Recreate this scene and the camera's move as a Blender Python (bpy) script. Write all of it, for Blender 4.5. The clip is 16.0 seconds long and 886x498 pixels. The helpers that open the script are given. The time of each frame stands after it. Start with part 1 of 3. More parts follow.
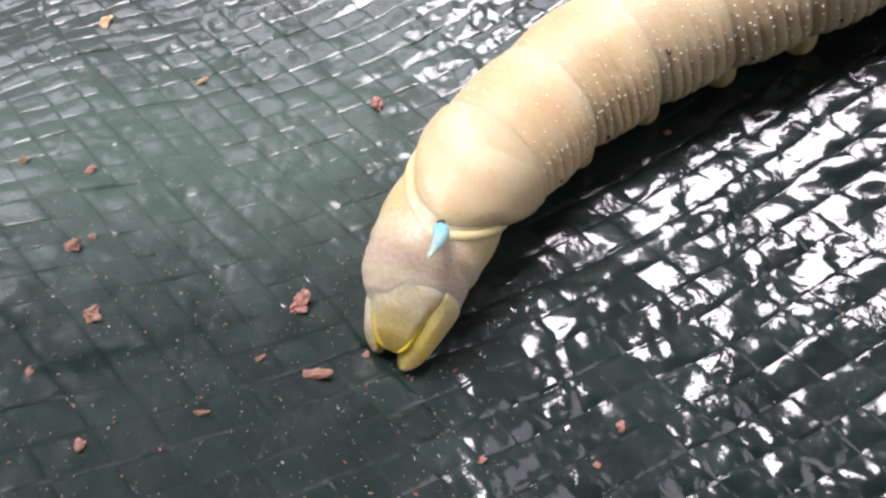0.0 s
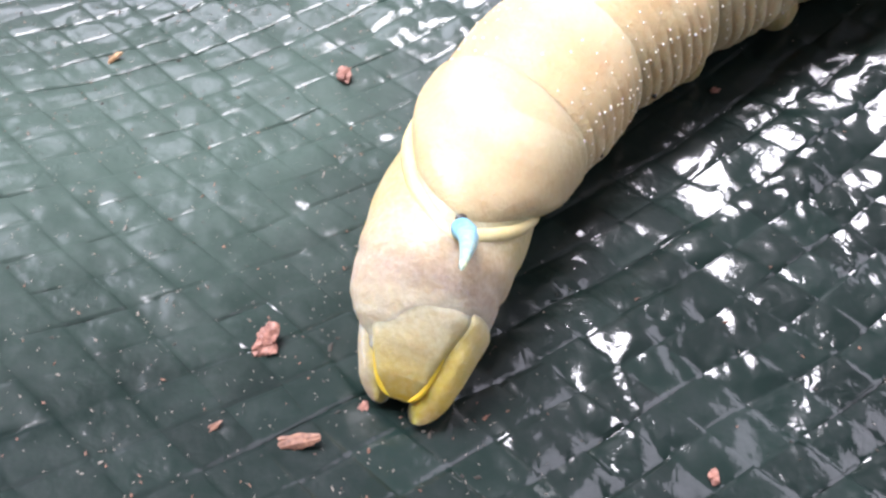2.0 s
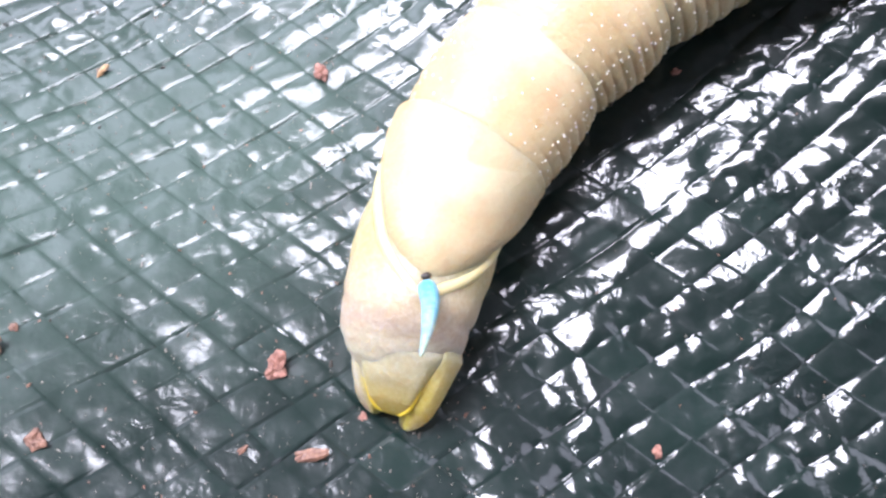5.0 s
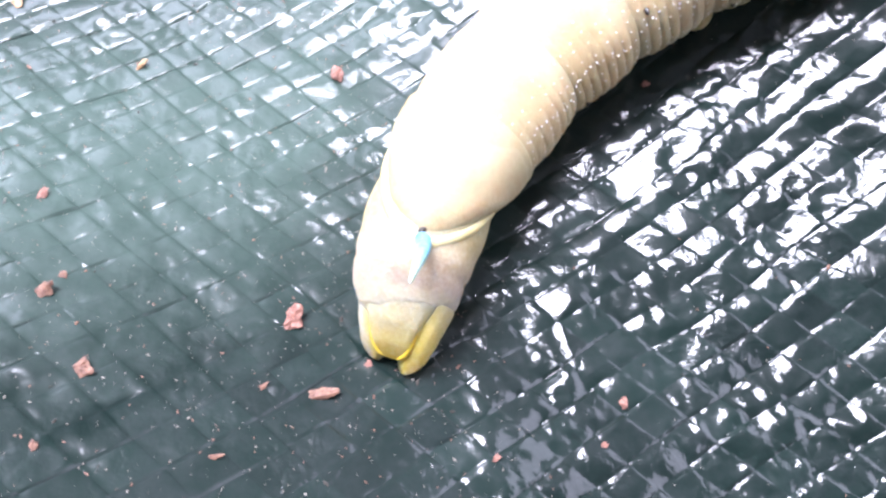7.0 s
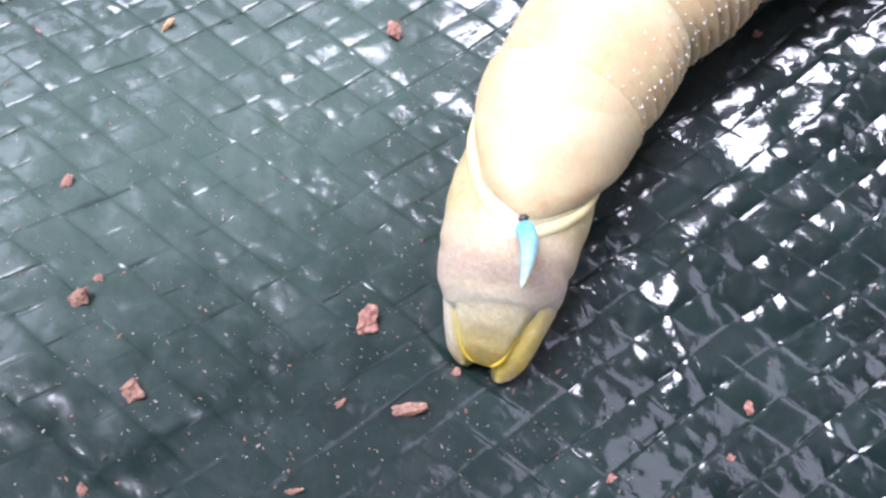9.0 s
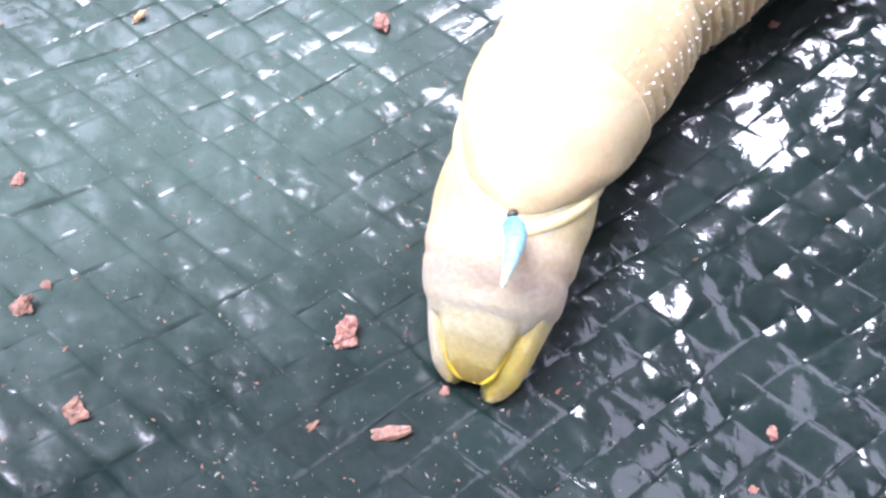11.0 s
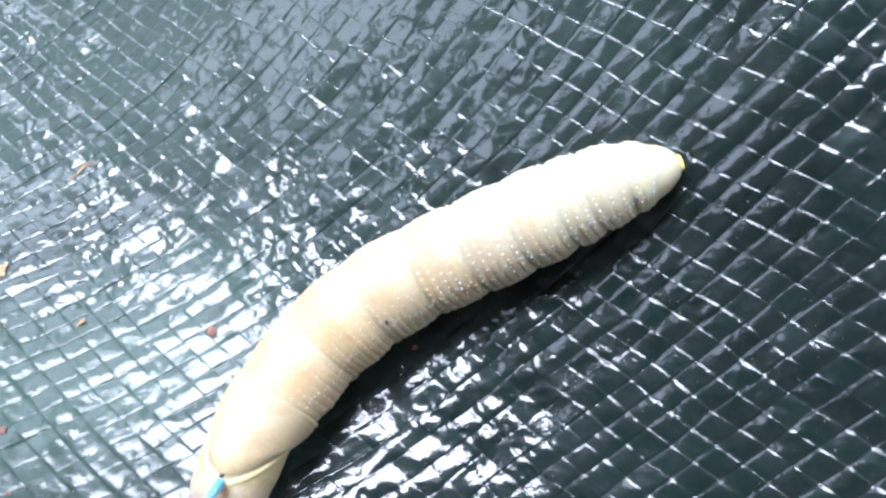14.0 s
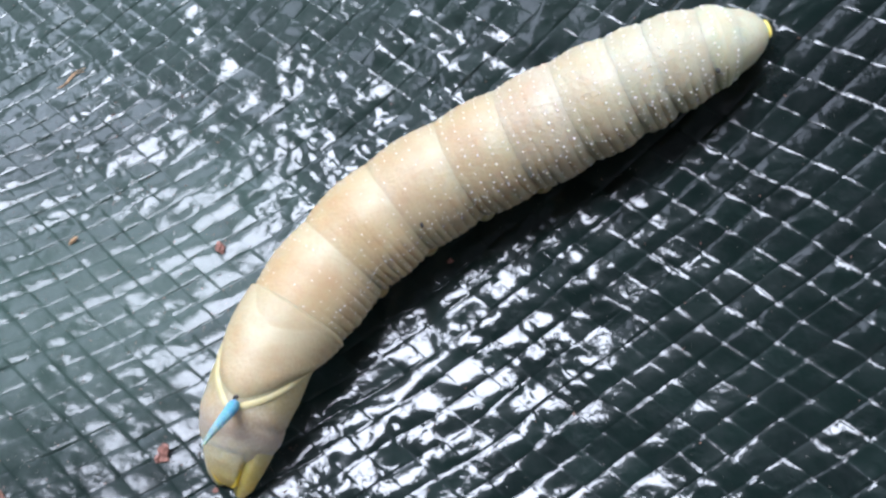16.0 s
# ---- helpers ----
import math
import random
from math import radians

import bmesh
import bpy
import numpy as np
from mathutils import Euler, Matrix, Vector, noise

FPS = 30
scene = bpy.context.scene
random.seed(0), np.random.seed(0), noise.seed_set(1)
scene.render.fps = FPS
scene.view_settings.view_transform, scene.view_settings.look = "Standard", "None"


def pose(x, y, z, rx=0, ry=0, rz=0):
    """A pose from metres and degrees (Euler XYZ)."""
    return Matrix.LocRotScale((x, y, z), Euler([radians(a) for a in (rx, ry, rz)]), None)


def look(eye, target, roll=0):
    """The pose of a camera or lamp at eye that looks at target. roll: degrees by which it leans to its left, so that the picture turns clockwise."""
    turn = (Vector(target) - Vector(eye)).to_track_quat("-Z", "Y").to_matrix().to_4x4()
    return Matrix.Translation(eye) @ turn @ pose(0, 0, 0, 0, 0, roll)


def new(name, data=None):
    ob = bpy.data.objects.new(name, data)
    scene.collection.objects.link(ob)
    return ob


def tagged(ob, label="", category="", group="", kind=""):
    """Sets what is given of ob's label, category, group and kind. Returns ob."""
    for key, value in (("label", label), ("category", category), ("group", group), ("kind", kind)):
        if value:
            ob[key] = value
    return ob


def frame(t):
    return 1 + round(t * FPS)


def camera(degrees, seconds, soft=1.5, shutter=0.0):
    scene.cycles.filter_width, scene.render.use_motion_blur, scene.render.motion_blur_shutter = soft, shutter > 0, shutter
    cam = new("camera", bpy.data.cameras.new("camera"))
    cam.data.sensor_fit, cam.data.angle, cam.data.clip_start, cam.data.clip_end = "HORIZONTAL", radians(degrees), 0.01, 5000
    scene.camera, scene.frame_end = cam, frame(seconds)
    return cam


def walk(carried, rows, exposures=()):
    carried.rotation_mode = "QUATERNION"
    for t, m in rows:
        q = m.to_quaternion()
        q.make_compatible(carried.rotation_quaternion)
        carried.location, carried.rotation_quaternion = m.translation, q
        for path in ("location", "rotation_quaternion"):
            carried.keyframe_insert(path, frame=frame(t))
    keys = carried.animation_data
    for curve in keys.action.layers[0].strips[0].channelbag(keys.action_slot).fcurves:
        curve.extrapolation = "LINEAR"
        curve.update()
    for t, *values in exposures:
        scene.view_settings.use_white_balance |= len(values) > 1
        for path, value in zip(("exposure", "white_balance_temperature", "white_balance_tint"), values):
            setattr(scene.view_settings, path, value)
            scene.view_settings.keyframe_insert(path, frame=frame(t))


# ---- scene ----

# ---------------------------------------------------------------- camera
MM = 0.001
LENS = 62.4
cam = camera(LENS, 16.0, 2.7, 0.0)
# seconds, eye in millimetres, turn in degrees
ROWS = [
    (0.0, 10.20, -24.52, 57.14, 28.21, 9.54, -8.63),
    (0.5, 5.77, -22.28, 48.98, 28.18, 8.98, -12.35),
    (1.0, 8.47, -17.25, 44.62, 28.17, 7.59, -14.48),
    (1.5, 6.82, -17.20, 47.18, 27.78, 7.30, -13.72),
    (2.0, 5.06, -15.55, 43.79, 27.53, 7.65, -13.83),
    (2.5, 6.10, -8.45, 42.65, 21.45, 8.48, -16.26),
    (3.0, 8.17, -6.30, 47.42, 18.22, 9.82, -17.52),
    (3.5, 9.61, -7.12, 47.69, 14.26, 9.83, -17.96),
    (4.0, 11.09, -5.65, 51.41, 11.73, 11.09, -17.71),
    (4.5, 12.98, -5.78, 52.53, 12.34, 11.06, -17.34),
    (7.0, 9.90, -13.34, 60.41, 16.57, 8.44, -15.73),
    (7.5, 2.43, -15.90, 56.21, 20.22, 7.43, -12.17),
    (8.0, 7.18, -4.66, 59.32, 17.95, 10.47, -17.69),
    (8.5, 3.64, -6.06, 56.93, 12.38, 8.76, -17.11),
    (11.0, 3.81, -6.50, 48.36, 14.66, 8.97, -16.90),
    (11.5, 5.41, -7.16, 49.57, 14.83, 9.08, -17.13),
    (12.0, 5.37, -7.48, 50.60, 14.78, 8.99, -17.43),
    (12.5, 7.04, -7.31, 52.85, 14.49, 9.12, -17.37),
    (13.0, 14.11, -8.82, 68.01, 14.53, 9.34, -17.26),
    (13.5, 30.87, -12.69, 84.58, 17.92, 10.15, -13.99),
    (14.0, 44.96, -10.08, 93.25, 20.54, 10.71, -14.77),
    (14.5, 42.36, -13.86, 92.04, 20.54, 10.73, -14.75),
    (15.0, 39.43, -13.56, 89.19, 19.72, 10.78, -15.11),
    (15.5, 41.77, -10.40, 82.26, 19.08, 11.26, -15.39),
    (16.0, 36.98, -12.65, 79.79, 18.63, 11.08, -15.09),
]
# seconds, stops, kelvin, tint
EXPOSURES = [(0.0, -0.32, 6600, 24), (0.5, 0.25, 6550, 24), (1.0, 0.20, 6450, 24), (1.5, 0.33, 6350, 22), (2.5, -0.05, 6250, 22), (3.5, 0.05, 6150, 22), (4.5, 0.12, 6050, 22), (7.0, 0.60, 5850, 24), (7.5, 0.80, 5850, 24), (8.0, -0.02, 5850, 22), (8.5, 0.0, 5850, 24), (11.0, 0.47, 5800, 26), (12.5, 0.56, 5750, 24), (13.0, 0.85, 5700, 22), (13.5, 0.60, 5600, 18), (14.2, -0.08, 5550, 16), (15.0, -0.42, 5850, 16), (16.0, -0.68, 5650, 15)]
walk(cam, [(t, pose(x * MM, y * MM, z * MM, rx, ry, rz)) for t, x, y, z, rx, ry, rz in ROWS], EXPOSURES)

# ---------------------------------------------------------------- light
SUN_EL = 63.0        # degrees above the horizon, straight ahead (+y)
world = bpy.data.worlds.new("sky")
scene.world = world
world.use_nodes = True
wn = world.node_tree
wn.nodes.clear()
sky = wn.nodes.new("ShaderNodeTexSky")
sky.sky_type, sky.sun_disc = "NISHITA", False
sky.sun_elevation, sky.sun_rotation = radians(SUN_EL), 0.0
sky_bg = wn.nodes.new("ShaderNodeBackground")
sky_bg.inputs["Strength"].default_value = 0.08
sky_out = wn.nodes.new("ShaderNodeOutputWorld")
wn.links.new(sky.outputs[0], sky_bg.inputs[0])
wn.links.new(sky_bg.outputs[0], sky_out.inputs[0])

# dim daylight through the window in the north wall
ROOF = 2.4
WINDOW = (-1.62, 0.14, 1.1, 2.32)        # x from, x to, z from, z to
WALL_Y = 2.2
window_data = bpy.data.lights.new("unseen_daylight", "AREA")
window_data.shape, window_data.size, window_data.size_y = "RECTANGLE", WINDOW[1] - WINDOW[0] - 0.04, WINDOW[3] - WINDOW[2] - 0.04
window_data.energy, window_data.color = 44.0, (0.91, 0.945, 1.0)
window = new("unseen_daylight", window_data)
window.matrix_world = pose((WINDOW[0] + WINDOW[1]) / 2, WALL_Y + 0.05, (WINDOW[2] + WINDOW[3]) / 2, -90, 0, 0)

# fill light added behind an opening in the unseen west wall
WALL_X = -1.7
SIDE_OPENING = (0.1, 1.1, 1.1, 2.32)   # y from, y to, z from, z to
side_data = bpy.data.lights.new("unseen_daylight", "AREA")
side_data.shape, side_data.size, side_data.size_y = "RECTANGLE", SIDE_OPENING[1] - SIDE_OPENING[0] - 0.04, SIDE_OPENING[3] - SIDE_OPENING[2] - 0.04
side_data.energy, side_data.color = 20.0, (0.91, 0.945, 1.0)
side_fill = new("unseen_daylight", side_data)
side_fill.matrix_world = look((WALL_X - 0.05, (SIDE_OPENING[0] + SIDE_OPENING[1]) / 2, 1.71), (0.0, (SIDE_OPENING[0] + SIDE_OPENING[1]) / 2, 1.71))

# dimmer fill, added behind a wide opening in the unseen east wall
EAST_X = 1.7
EAST_OPENING = (-1.3, 1.0, 0.35, 1.7)   # y from, y to, z from, z to
east_data = bpy.data.lights.new("unseen_daylight", "AREA")
east_data.shape, east_data.size, east_data.size_y = "RECTANGLE", EAST_OPENING[1] - EAST_OPENING[0] - 0.04, EAST_OPENING[3] - EAST_OPENING[2] - 0.04
east_data.energy, east_data.color = 32.0, (0.95, 0.95, 1.0)
east_fill = new("unseen_daylight", east_data)
east_fill.matrix_world = look((EAST_X + 0.05, -0.15, 1.025), (0.0, -0.15, 1.025))

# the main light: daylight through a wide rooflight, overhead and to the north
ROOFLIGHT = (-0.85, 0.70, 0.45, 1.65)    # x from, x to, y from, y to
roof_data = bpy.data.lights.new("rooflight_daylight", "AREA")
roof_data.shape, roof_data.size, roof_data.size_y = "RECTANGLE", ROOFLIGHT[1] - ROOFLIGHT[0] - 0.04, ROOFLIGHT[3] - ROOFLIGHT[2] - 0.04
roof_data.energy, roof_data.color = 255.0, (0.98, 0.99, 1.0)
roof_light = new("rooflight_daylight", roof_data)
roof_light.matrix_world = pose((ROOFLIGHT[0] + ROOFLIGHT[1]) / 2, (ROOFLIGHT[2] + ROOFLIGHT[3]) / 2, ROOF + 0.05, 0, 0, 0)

# ---------------------------------------------------------------- helpers


def part(name, bm, material, parent=None, label="", smooth=True):
    """Links a bmesh, drawn in millimetres, as one mesh object under a thing or part."""
    bmesh.ops.scale(bm, vec=(MM, MM, MM), verts=bm.verts)
    me = bpy.data.meshes.new(name)
    bm.to_mesh(me)
    bm.free()
    return link(name, me, material, parent, label, smooth)


def link(name, me, material, parent=None, label="", smooth=True):
    me.materials.append(material)
    if smooth:
        me.polygons.foreach_set("use_smooth", [True] * len(me.polygons))
    ob = new(name, me)
    ob.parent = parent
    if label:
        ob["label"] = label
    return ob


def grid_mesh(name, pts, closed=False, uvs=None):
    """A mesh from an (n, m, 3) array of millimetres; closed joins the last column to the first."""
    n, m, _ = pts.shape
    idx = np.arange(n * m).reshape(n, m)
    a, b = idx[:-1], idx[1:]
    if closed:
        quads = np.stack([a, np.roll(a, -1, 1), np.roll(b, -1, 1), b], -1).reshape(-1, 4)
    else:
        quads = np.stack([a[:, :-1], a[:, 1:], b[:, 1:], b[:, :-1]], -1).reshape(-1, 4)
    me = bpy.data.meshes.new(name)
    me.vertices.add(n * m)
    me.vertices.foreach_set("co", (pts.reshape(-1, 3) * MM).astype(np.float32).ravel())
    me.loops.add(len(quads) * 4)
    me.loops.foreach_set("vertex_index", quads.ravel().astype(np.int32))
    me.polygons.add(len(quads))
    me.polygons.foreach_set("loop_start", np.arange(0, len(quads) * 4, 4, dtype=np.int32))
    me.update(calc_edges=True)
    if uvs is not None:
        layer = me.uv_layers.new(name="surface")
        layer.data.foreach_set("uv", uvs.reshape(-1, 2)[quads.ravel()].astype(np.float32).ravel())
    me.validate()
    return me


def smoothstep(a, b, x):
    t = np.clip((x - a) / (b - a), 0, 1)
    return t * t * (3 - 2 * t)


def wave_noise(x, y, scale, seed, octaves=3):
    """Smooth value noise of an array of places in millimetres, about -1 to 1."""
    rng = np.random.RandomState(seed)
    table = rng.uniform(-1, 1, (64, 64))
    total, amp, norm = 0, 1.0, 0.0
    for k in range(octaves):
        px, py = x / scale * 2 ** k + 17.3 * k, y / scale * 2 ** k + 9.1 * k
        ix, iy = np.floor(px).astype(int), np.floor(py).astype(int)
        fx, fy = px - ix, py - iy
        fx, fy = fx * fx * (3 - 2 * fx), fy * fy * (3 - 2 * fy)
        v = lambda i, j: table[(ix + i) % 64, (iy + j) % 64]
        total = total + amp * ((v(0, 0) * (1 - fx) + v(1, 0) * fx) * (1 - fy) + (v(0, 1) * (1 - fx) + v(1, 1) * fx) * fy)
        norm += amp
        amp *= 0.5
    return total / norm


# ---------------------------------------------------------------- lie of the tarpaulin
LIE = [0.188, -14.443, -6.639, 9.051, 11.541, 1.476, 0.197, -1.461, 0.27, 0.782]


def soft_clip(v, lo, hi, soft=9.0):
    mid, half = (lo + hi) / 2, (hi - lo) / 2
    w = (v - mid)
    over = np.maximum(np.abs(w) - half, 0)
    return mid + np.sign(w) * (np.minimum(np.abs(w), half) + soft * (1 - np.exp(-over / soft)))


def lie(x, y):
    """Height in millimetres of the loosely spread sheet, a shallow hollow that rises on both sides."""
    x, y = soft_clip(np.asarray(x, float), -27, 78) / 40, soft_clip(np.asarray(y, float), -13, 75) / 40
    terms = (1 + 0 * x, x, y, x * x, x * y, y * y, x ** 3, x * x * y, x * y * y, y ** 3)
    return sum(k * t for k, t in zip(LIE, terms))


def crinkle(x, y):
    """Dents and patches of fine creases in the stiff plastic film."""
    c, s = math.cos(radians(19)), math.sin(radians(19))
    along, across = x * c + y * s, -x * s + y * c
    loose = puff(x, y)
    dents = wave_noise(x, y, 5.6, 3, 2) * (0.10 + 0.32 * slack(x, y))
    dents = dents + loose * 0.28 * wave_noise(along * 0.7, across, 3.6, 13, 2) + loose * 0.16 * wave_noise(along + 0.5 * across, across * 0.5, 2.3, 19, 2)
    stiff = 0.35 + 0.65 * slack(x, y)
    ridges = (1 - np.abs(wave_noise(along * 0.6, across, 3.8, 5, 2)) * 2.2) * (0.05 + 0.09 * stiff)
    patch = smoothstep(-0.12, 0.35, wave_noise(x, y, 9.0, 21, 2)) * stiff
    fine = (1 - np.abs(wave_noise(x + 0.4 * along, y, 2.0, 8, 2)) * 2.0) * 0.19 * patch
    hair = (1 - np.abs(wave_noise(x, y - 0.3 * across, 1.1, 31, 2)) * 2.0) * 0.06 * (0.5 + patch)
    return dents + ridges + fine + hair


def slack(x, y):
    """How loosely the weave stands up: taut near the crumbs, slack by the far side and beyond the caterpillar."""
    return np.maximum(np.maximum(smoothstep(-2, 22, x - 0.45 * (y - 8)), smoothstep(14, 42, y)), 0.28) * (0.8 + 0.5 * wave_noise(x, y, 14.0, 41, 2))



def puff(x, y):
    """Where the film has come away from the weave beside the caterpillar."""
    band = smoothstep(6, 18, x - 0.25 * y) * (1 - smoothstep(42, 58, x - 0.1 * y))
    far = smoothstep(24, 34, y - 0.1 * x) * (1 - smoothstep(30, 48, x)) * smoothstep(-18, 2, x)
    return np.maximum(band * (0.45 + 0.55 * smoothstep(-14, 6, y)), 0.7 * far)


# ---------------------------------------------------------------- materials


def node_material(name):
    mat = bpy.data.materials.new(name)
    mat.use_nodes = True
    nt = mat.node_tree
    nt.nodes.clear()
    out = nt.nodes.new("ShaderNodeOutputMaterial")
    bsdf = nt.nodes.new("ShaderNodeBsdfPrincipled")
    nt.links.new(bsdf.outputs[0], out.inputs[0])
    return mat, nt, bsdf


def nd(nt, kind, **values):
    """A node with the given inputs; a value that is a socket is linked."""
    node = nt.nodes.new(kind)
    for key, value in values.items():
        sock = node.inputs[int(key[1:])] if key[0] == "i" and key[1:].isdigit() else node.inputs[key]
        if isinstance(value, bpy.types.NodeSocket):
            nt.links.new(value, sock)
        else:
            sock.default_value = value
    return node


def ramp(nt, fac, stops):
    node = nt.nodes.new("ShaderNodeValToRGB")
    el = node.color_ramp.elements
    while len(el) < len(stops):
        el.new(0.5)
    for e, (at, col) in zip(el, stops):
        e.position = at
        e.color = (*col, 1) if len(col) == 3 else col
    nt.links.new(fac, node.inputs[0])
    return node.outputs[0]


def grey(v):
    return (v, v, v)


def noise_tex(nt, vec, scale, detail=3.0, rough=0.55):
    return nd(nt, "ShaderNodeTexNoise", Vector=vec, Scale=scale, Detail=detail, Roughness=rough).outputs[0]


def mix_col(nt, fac, a, b):
    node = nt.nodes.new("ShaderNodeMix")
    node.data_type = "RGBA"
    for sock, value in ((node.inputs[0], fac), (node.inputs[6], a), (node.inputs[7], b)):
        if isinstance(value, bpy.types.NodeSocket):
            nt.links.new(value, sock)
        else:
            sock.default_value = value if isinstance(value, float) else (*value, 1)
    return node.outputs[2]


def maths(nt, op, a, b=0.0, c=0.0):
    node = nt.nodes.new("ShaderNodeMath")
    node.operation = op
    for sock, value in zip(node.inputs, (a, b, c)):
        if isinstance(value, bpy.types.NodeSocket):
            nt.links.new(value, sock)
        else:
            sock.default_value = value
    return node.outputs[0]


def tarp_material():
    """Glossy dark green polyethylene with a fine crinkle, dulled by dust where the crumbs lie."""
    mat, nt, b = node_material("tarp_plastic")
    pos = nd(nt, "ShaderNodeNewGeometry").outputs["Position"]
    rnd = nd(nt, "ShaderNodeObjectInfo").outputs["Random"]
    xyz = nd(nt, "ShaderNodeSeparateXYZ", Vector=pos)
    broad = noise_tex(nt, pos, 60, 3)
    patch = noise_tex(nt, pos, 260, 4, 0.6)
    dust = noise_tex(nt, pos, 1500, 4, 0.7)
    haze = noise_tex(nt, pos, 110, 3, 0.6)
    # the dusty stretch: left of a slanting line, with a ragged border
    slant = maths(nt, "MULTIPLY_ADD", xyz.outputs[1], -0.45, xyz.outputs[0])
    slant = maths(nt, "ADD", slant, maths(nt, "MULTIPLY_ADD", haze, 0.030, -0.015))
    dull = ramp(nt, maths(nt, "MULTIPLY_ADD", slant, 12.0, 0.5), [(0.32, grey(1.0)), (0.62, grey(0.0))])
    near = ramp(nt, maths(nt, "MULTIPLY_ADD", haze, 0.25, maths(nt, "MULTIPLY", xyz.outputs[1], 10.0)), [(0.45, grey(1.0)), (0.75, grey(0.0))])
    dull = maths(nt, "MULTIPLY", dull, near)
    # the dust's pale colour rises with y, painting in the light's falloff
    glow_rise = maths(nt, "ADD", maths(nt, "MULTIPLY", xyz.outputs[1], 20.0), maths(nt, "MULTIPLY", patch, 0.4))
    pale = maths(nt, "MULTIPLY", dull, ramp(nt, glow_rise, [(0.20, grey(0.06)), (0.62, grey(1.0))]))
    # stronger light on the far side, painted in as a paler colour
    far_glow = ramp(nt, maths(nt, "ADD", maths(nt, "MULTIPLY", xyz.outputs[1], 9.0), maths(nt, "MULTIPLY", haze, 0.3)), [(0.38, grey(0.0)), (0.80, grey(0.7))])
    pale = maths(nt, "MAXIMUM", pale, far_glow)
    # dark streak: a hollow's shade painted into colour and gloss
    px, py = maths(nt, "ADD", xyz.outputs[0], 0.0205), maths(nt, "ADD", xyz.outputs[1], 0.0012)
    lengthways = maths(nt, "ABSOLUTE", maths(nt, "MULTIPLY_ADD", px, 0.95, maths(nt, "MULTIPLY", py, 0.31)))
    sideways = maths(nt, "ABSOLUTE", maths(nt, "MULTIPLY_ADD", px, -0.31, maths(nt, "MULTIPLY", py, 0.95)))
    span = maths(nt, "ADD", maths(nt, "MULTIPLY", lengthways, 150.0), maths(nt, "MULTIPLY", sideways, 480.0))
    hollow_shade = ramp(nt, maths(nt, "MULTIPLY_ADD", patch, 0.5, span), [(0.75, grey(0.0)), (1.05, grey(1.0))])
    pale = maths(nt, "MULTIPLY", pale, hollow_shade)
    tone = ramp(nt, maths(nt, "MULTIPLY_ADD", rnd, 0.35, maths(nt, "MULTIPLY", broad, 0.65)), [(0.25, (0.0035, 0.008, 0.007)), (0.75, (0.0075, 0.0165, 0.014))])
    # dust, tinted violet-grey to paint in a sheen of reflected surroundings
    dust_sheen = ramp(nt, maths(nt, "MULTIPLY", patch, dust), [(0.20, grey(0.0)), (0.42, grey(0.55))])
    col = mix_col(nt, maths(nt, "MULTIPLY", maths(nt, "MULTIPLY", dust_sheen, hollow_shade), maths(nt, "MULTIPLY_ADD", pale, 0.8, 0.2)), tone, (0.050, 0.048, 0.056))
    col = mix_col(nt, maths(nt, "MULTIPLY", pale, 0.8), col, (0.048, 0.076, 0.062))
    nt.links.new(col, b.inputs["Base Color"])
    nt.links.new(maths(nt, "ADD", ramp(nt, patch, [(0.3, grey(0.32)), (0.7, grey(0.48))]), maths(nt, "MULTIPLY", dull, 0.02)), b.inputs["Roughness"])
    b.inputs["IOR"].default_value = 1.5
    nt.links.new(maths(nt, "MULTIPLY_ADD", dull, 0.0, 0.08), b.inputs["Specular IOR Level"])
    nt.links.new(maths(nt, "MULTIPLY", maths(nt, "MULTIPLY_ADD", dull, -0.42, 0.92), maths(nt, "MULTIPLY_ADD", hollow_shade, 0.75, 0.25)), b.inputs["Coat Weight"])
    nt.links.new(maths(nt, "ADD", ramp(nt, haze, [(0.32, grey(0.07)), (0.68, grey(0.15))]), maths(nt, "MULTIPLY", dull, 0.06)), b.inputs["Coat Roughness"])
    # foil-like facets in crumpled patches
    bend = nd(nt, "ShaderNodeVectorMath", i0=pos, i1=nd(nt, "ShaderNodeVectorMath", i0=nd(nt, "ShaderNodeTexNoise", Vector=pos, Scale=500.0, Detail=2.0).outputs[1], i1=(0.0022, 0.0022, 0.0022)).outputs[0])
    bend.inputs[0].links[0].to_node.operation = "ADD"
    bend.inputs[1].links[0].from_node.operation = "MULTIPLY"
    creased = ramp(nt, noise_tex(nt, pos, 170, 3, 0.6), [(0.46, grey(0.08)), (0.64, grey(1.0))])
    creased = maths(nt, "MULTIPLY", creased, maths(nt, "MULTIPLY_ADD", dull, -0.4, 1.0))
    fold = maths(nt, "ABSOLUTE", maths(nt, "SUBTRACT", noise_tex(nt, bend.outputs[0], 420, 2, 0.5), 0.5))
    pucker = maths(nt, "ABSOLUTE", maths(nt, "SUBTRACT", noise_tex(nt, bend.outputs[0], 950, 2, 0.5), 0.5))
    crumple = maths(nt, "MULTIPLY", creased, maths(nt, "MULTIPLY_ADD", pucker, 0.4, fold))
    fine = noise_tex(nt, pos, 900, 3, 0.5)
    soft = nd(nt, "ShaderNodeBump", Strength=0.45, Distance=0.00012, Height=fine)
    bump = nd(nt, "ShaderNodeBump", Strength=0.8, Distance=0.00030, Height=crumple, Normal=soft.outputs[0])
    nt.links.new(bump.outputs[0], b.inputs["Normal"])
    nt.links.new(bump.outputs[0], b.inputs["Coat Normal"])
    return mat


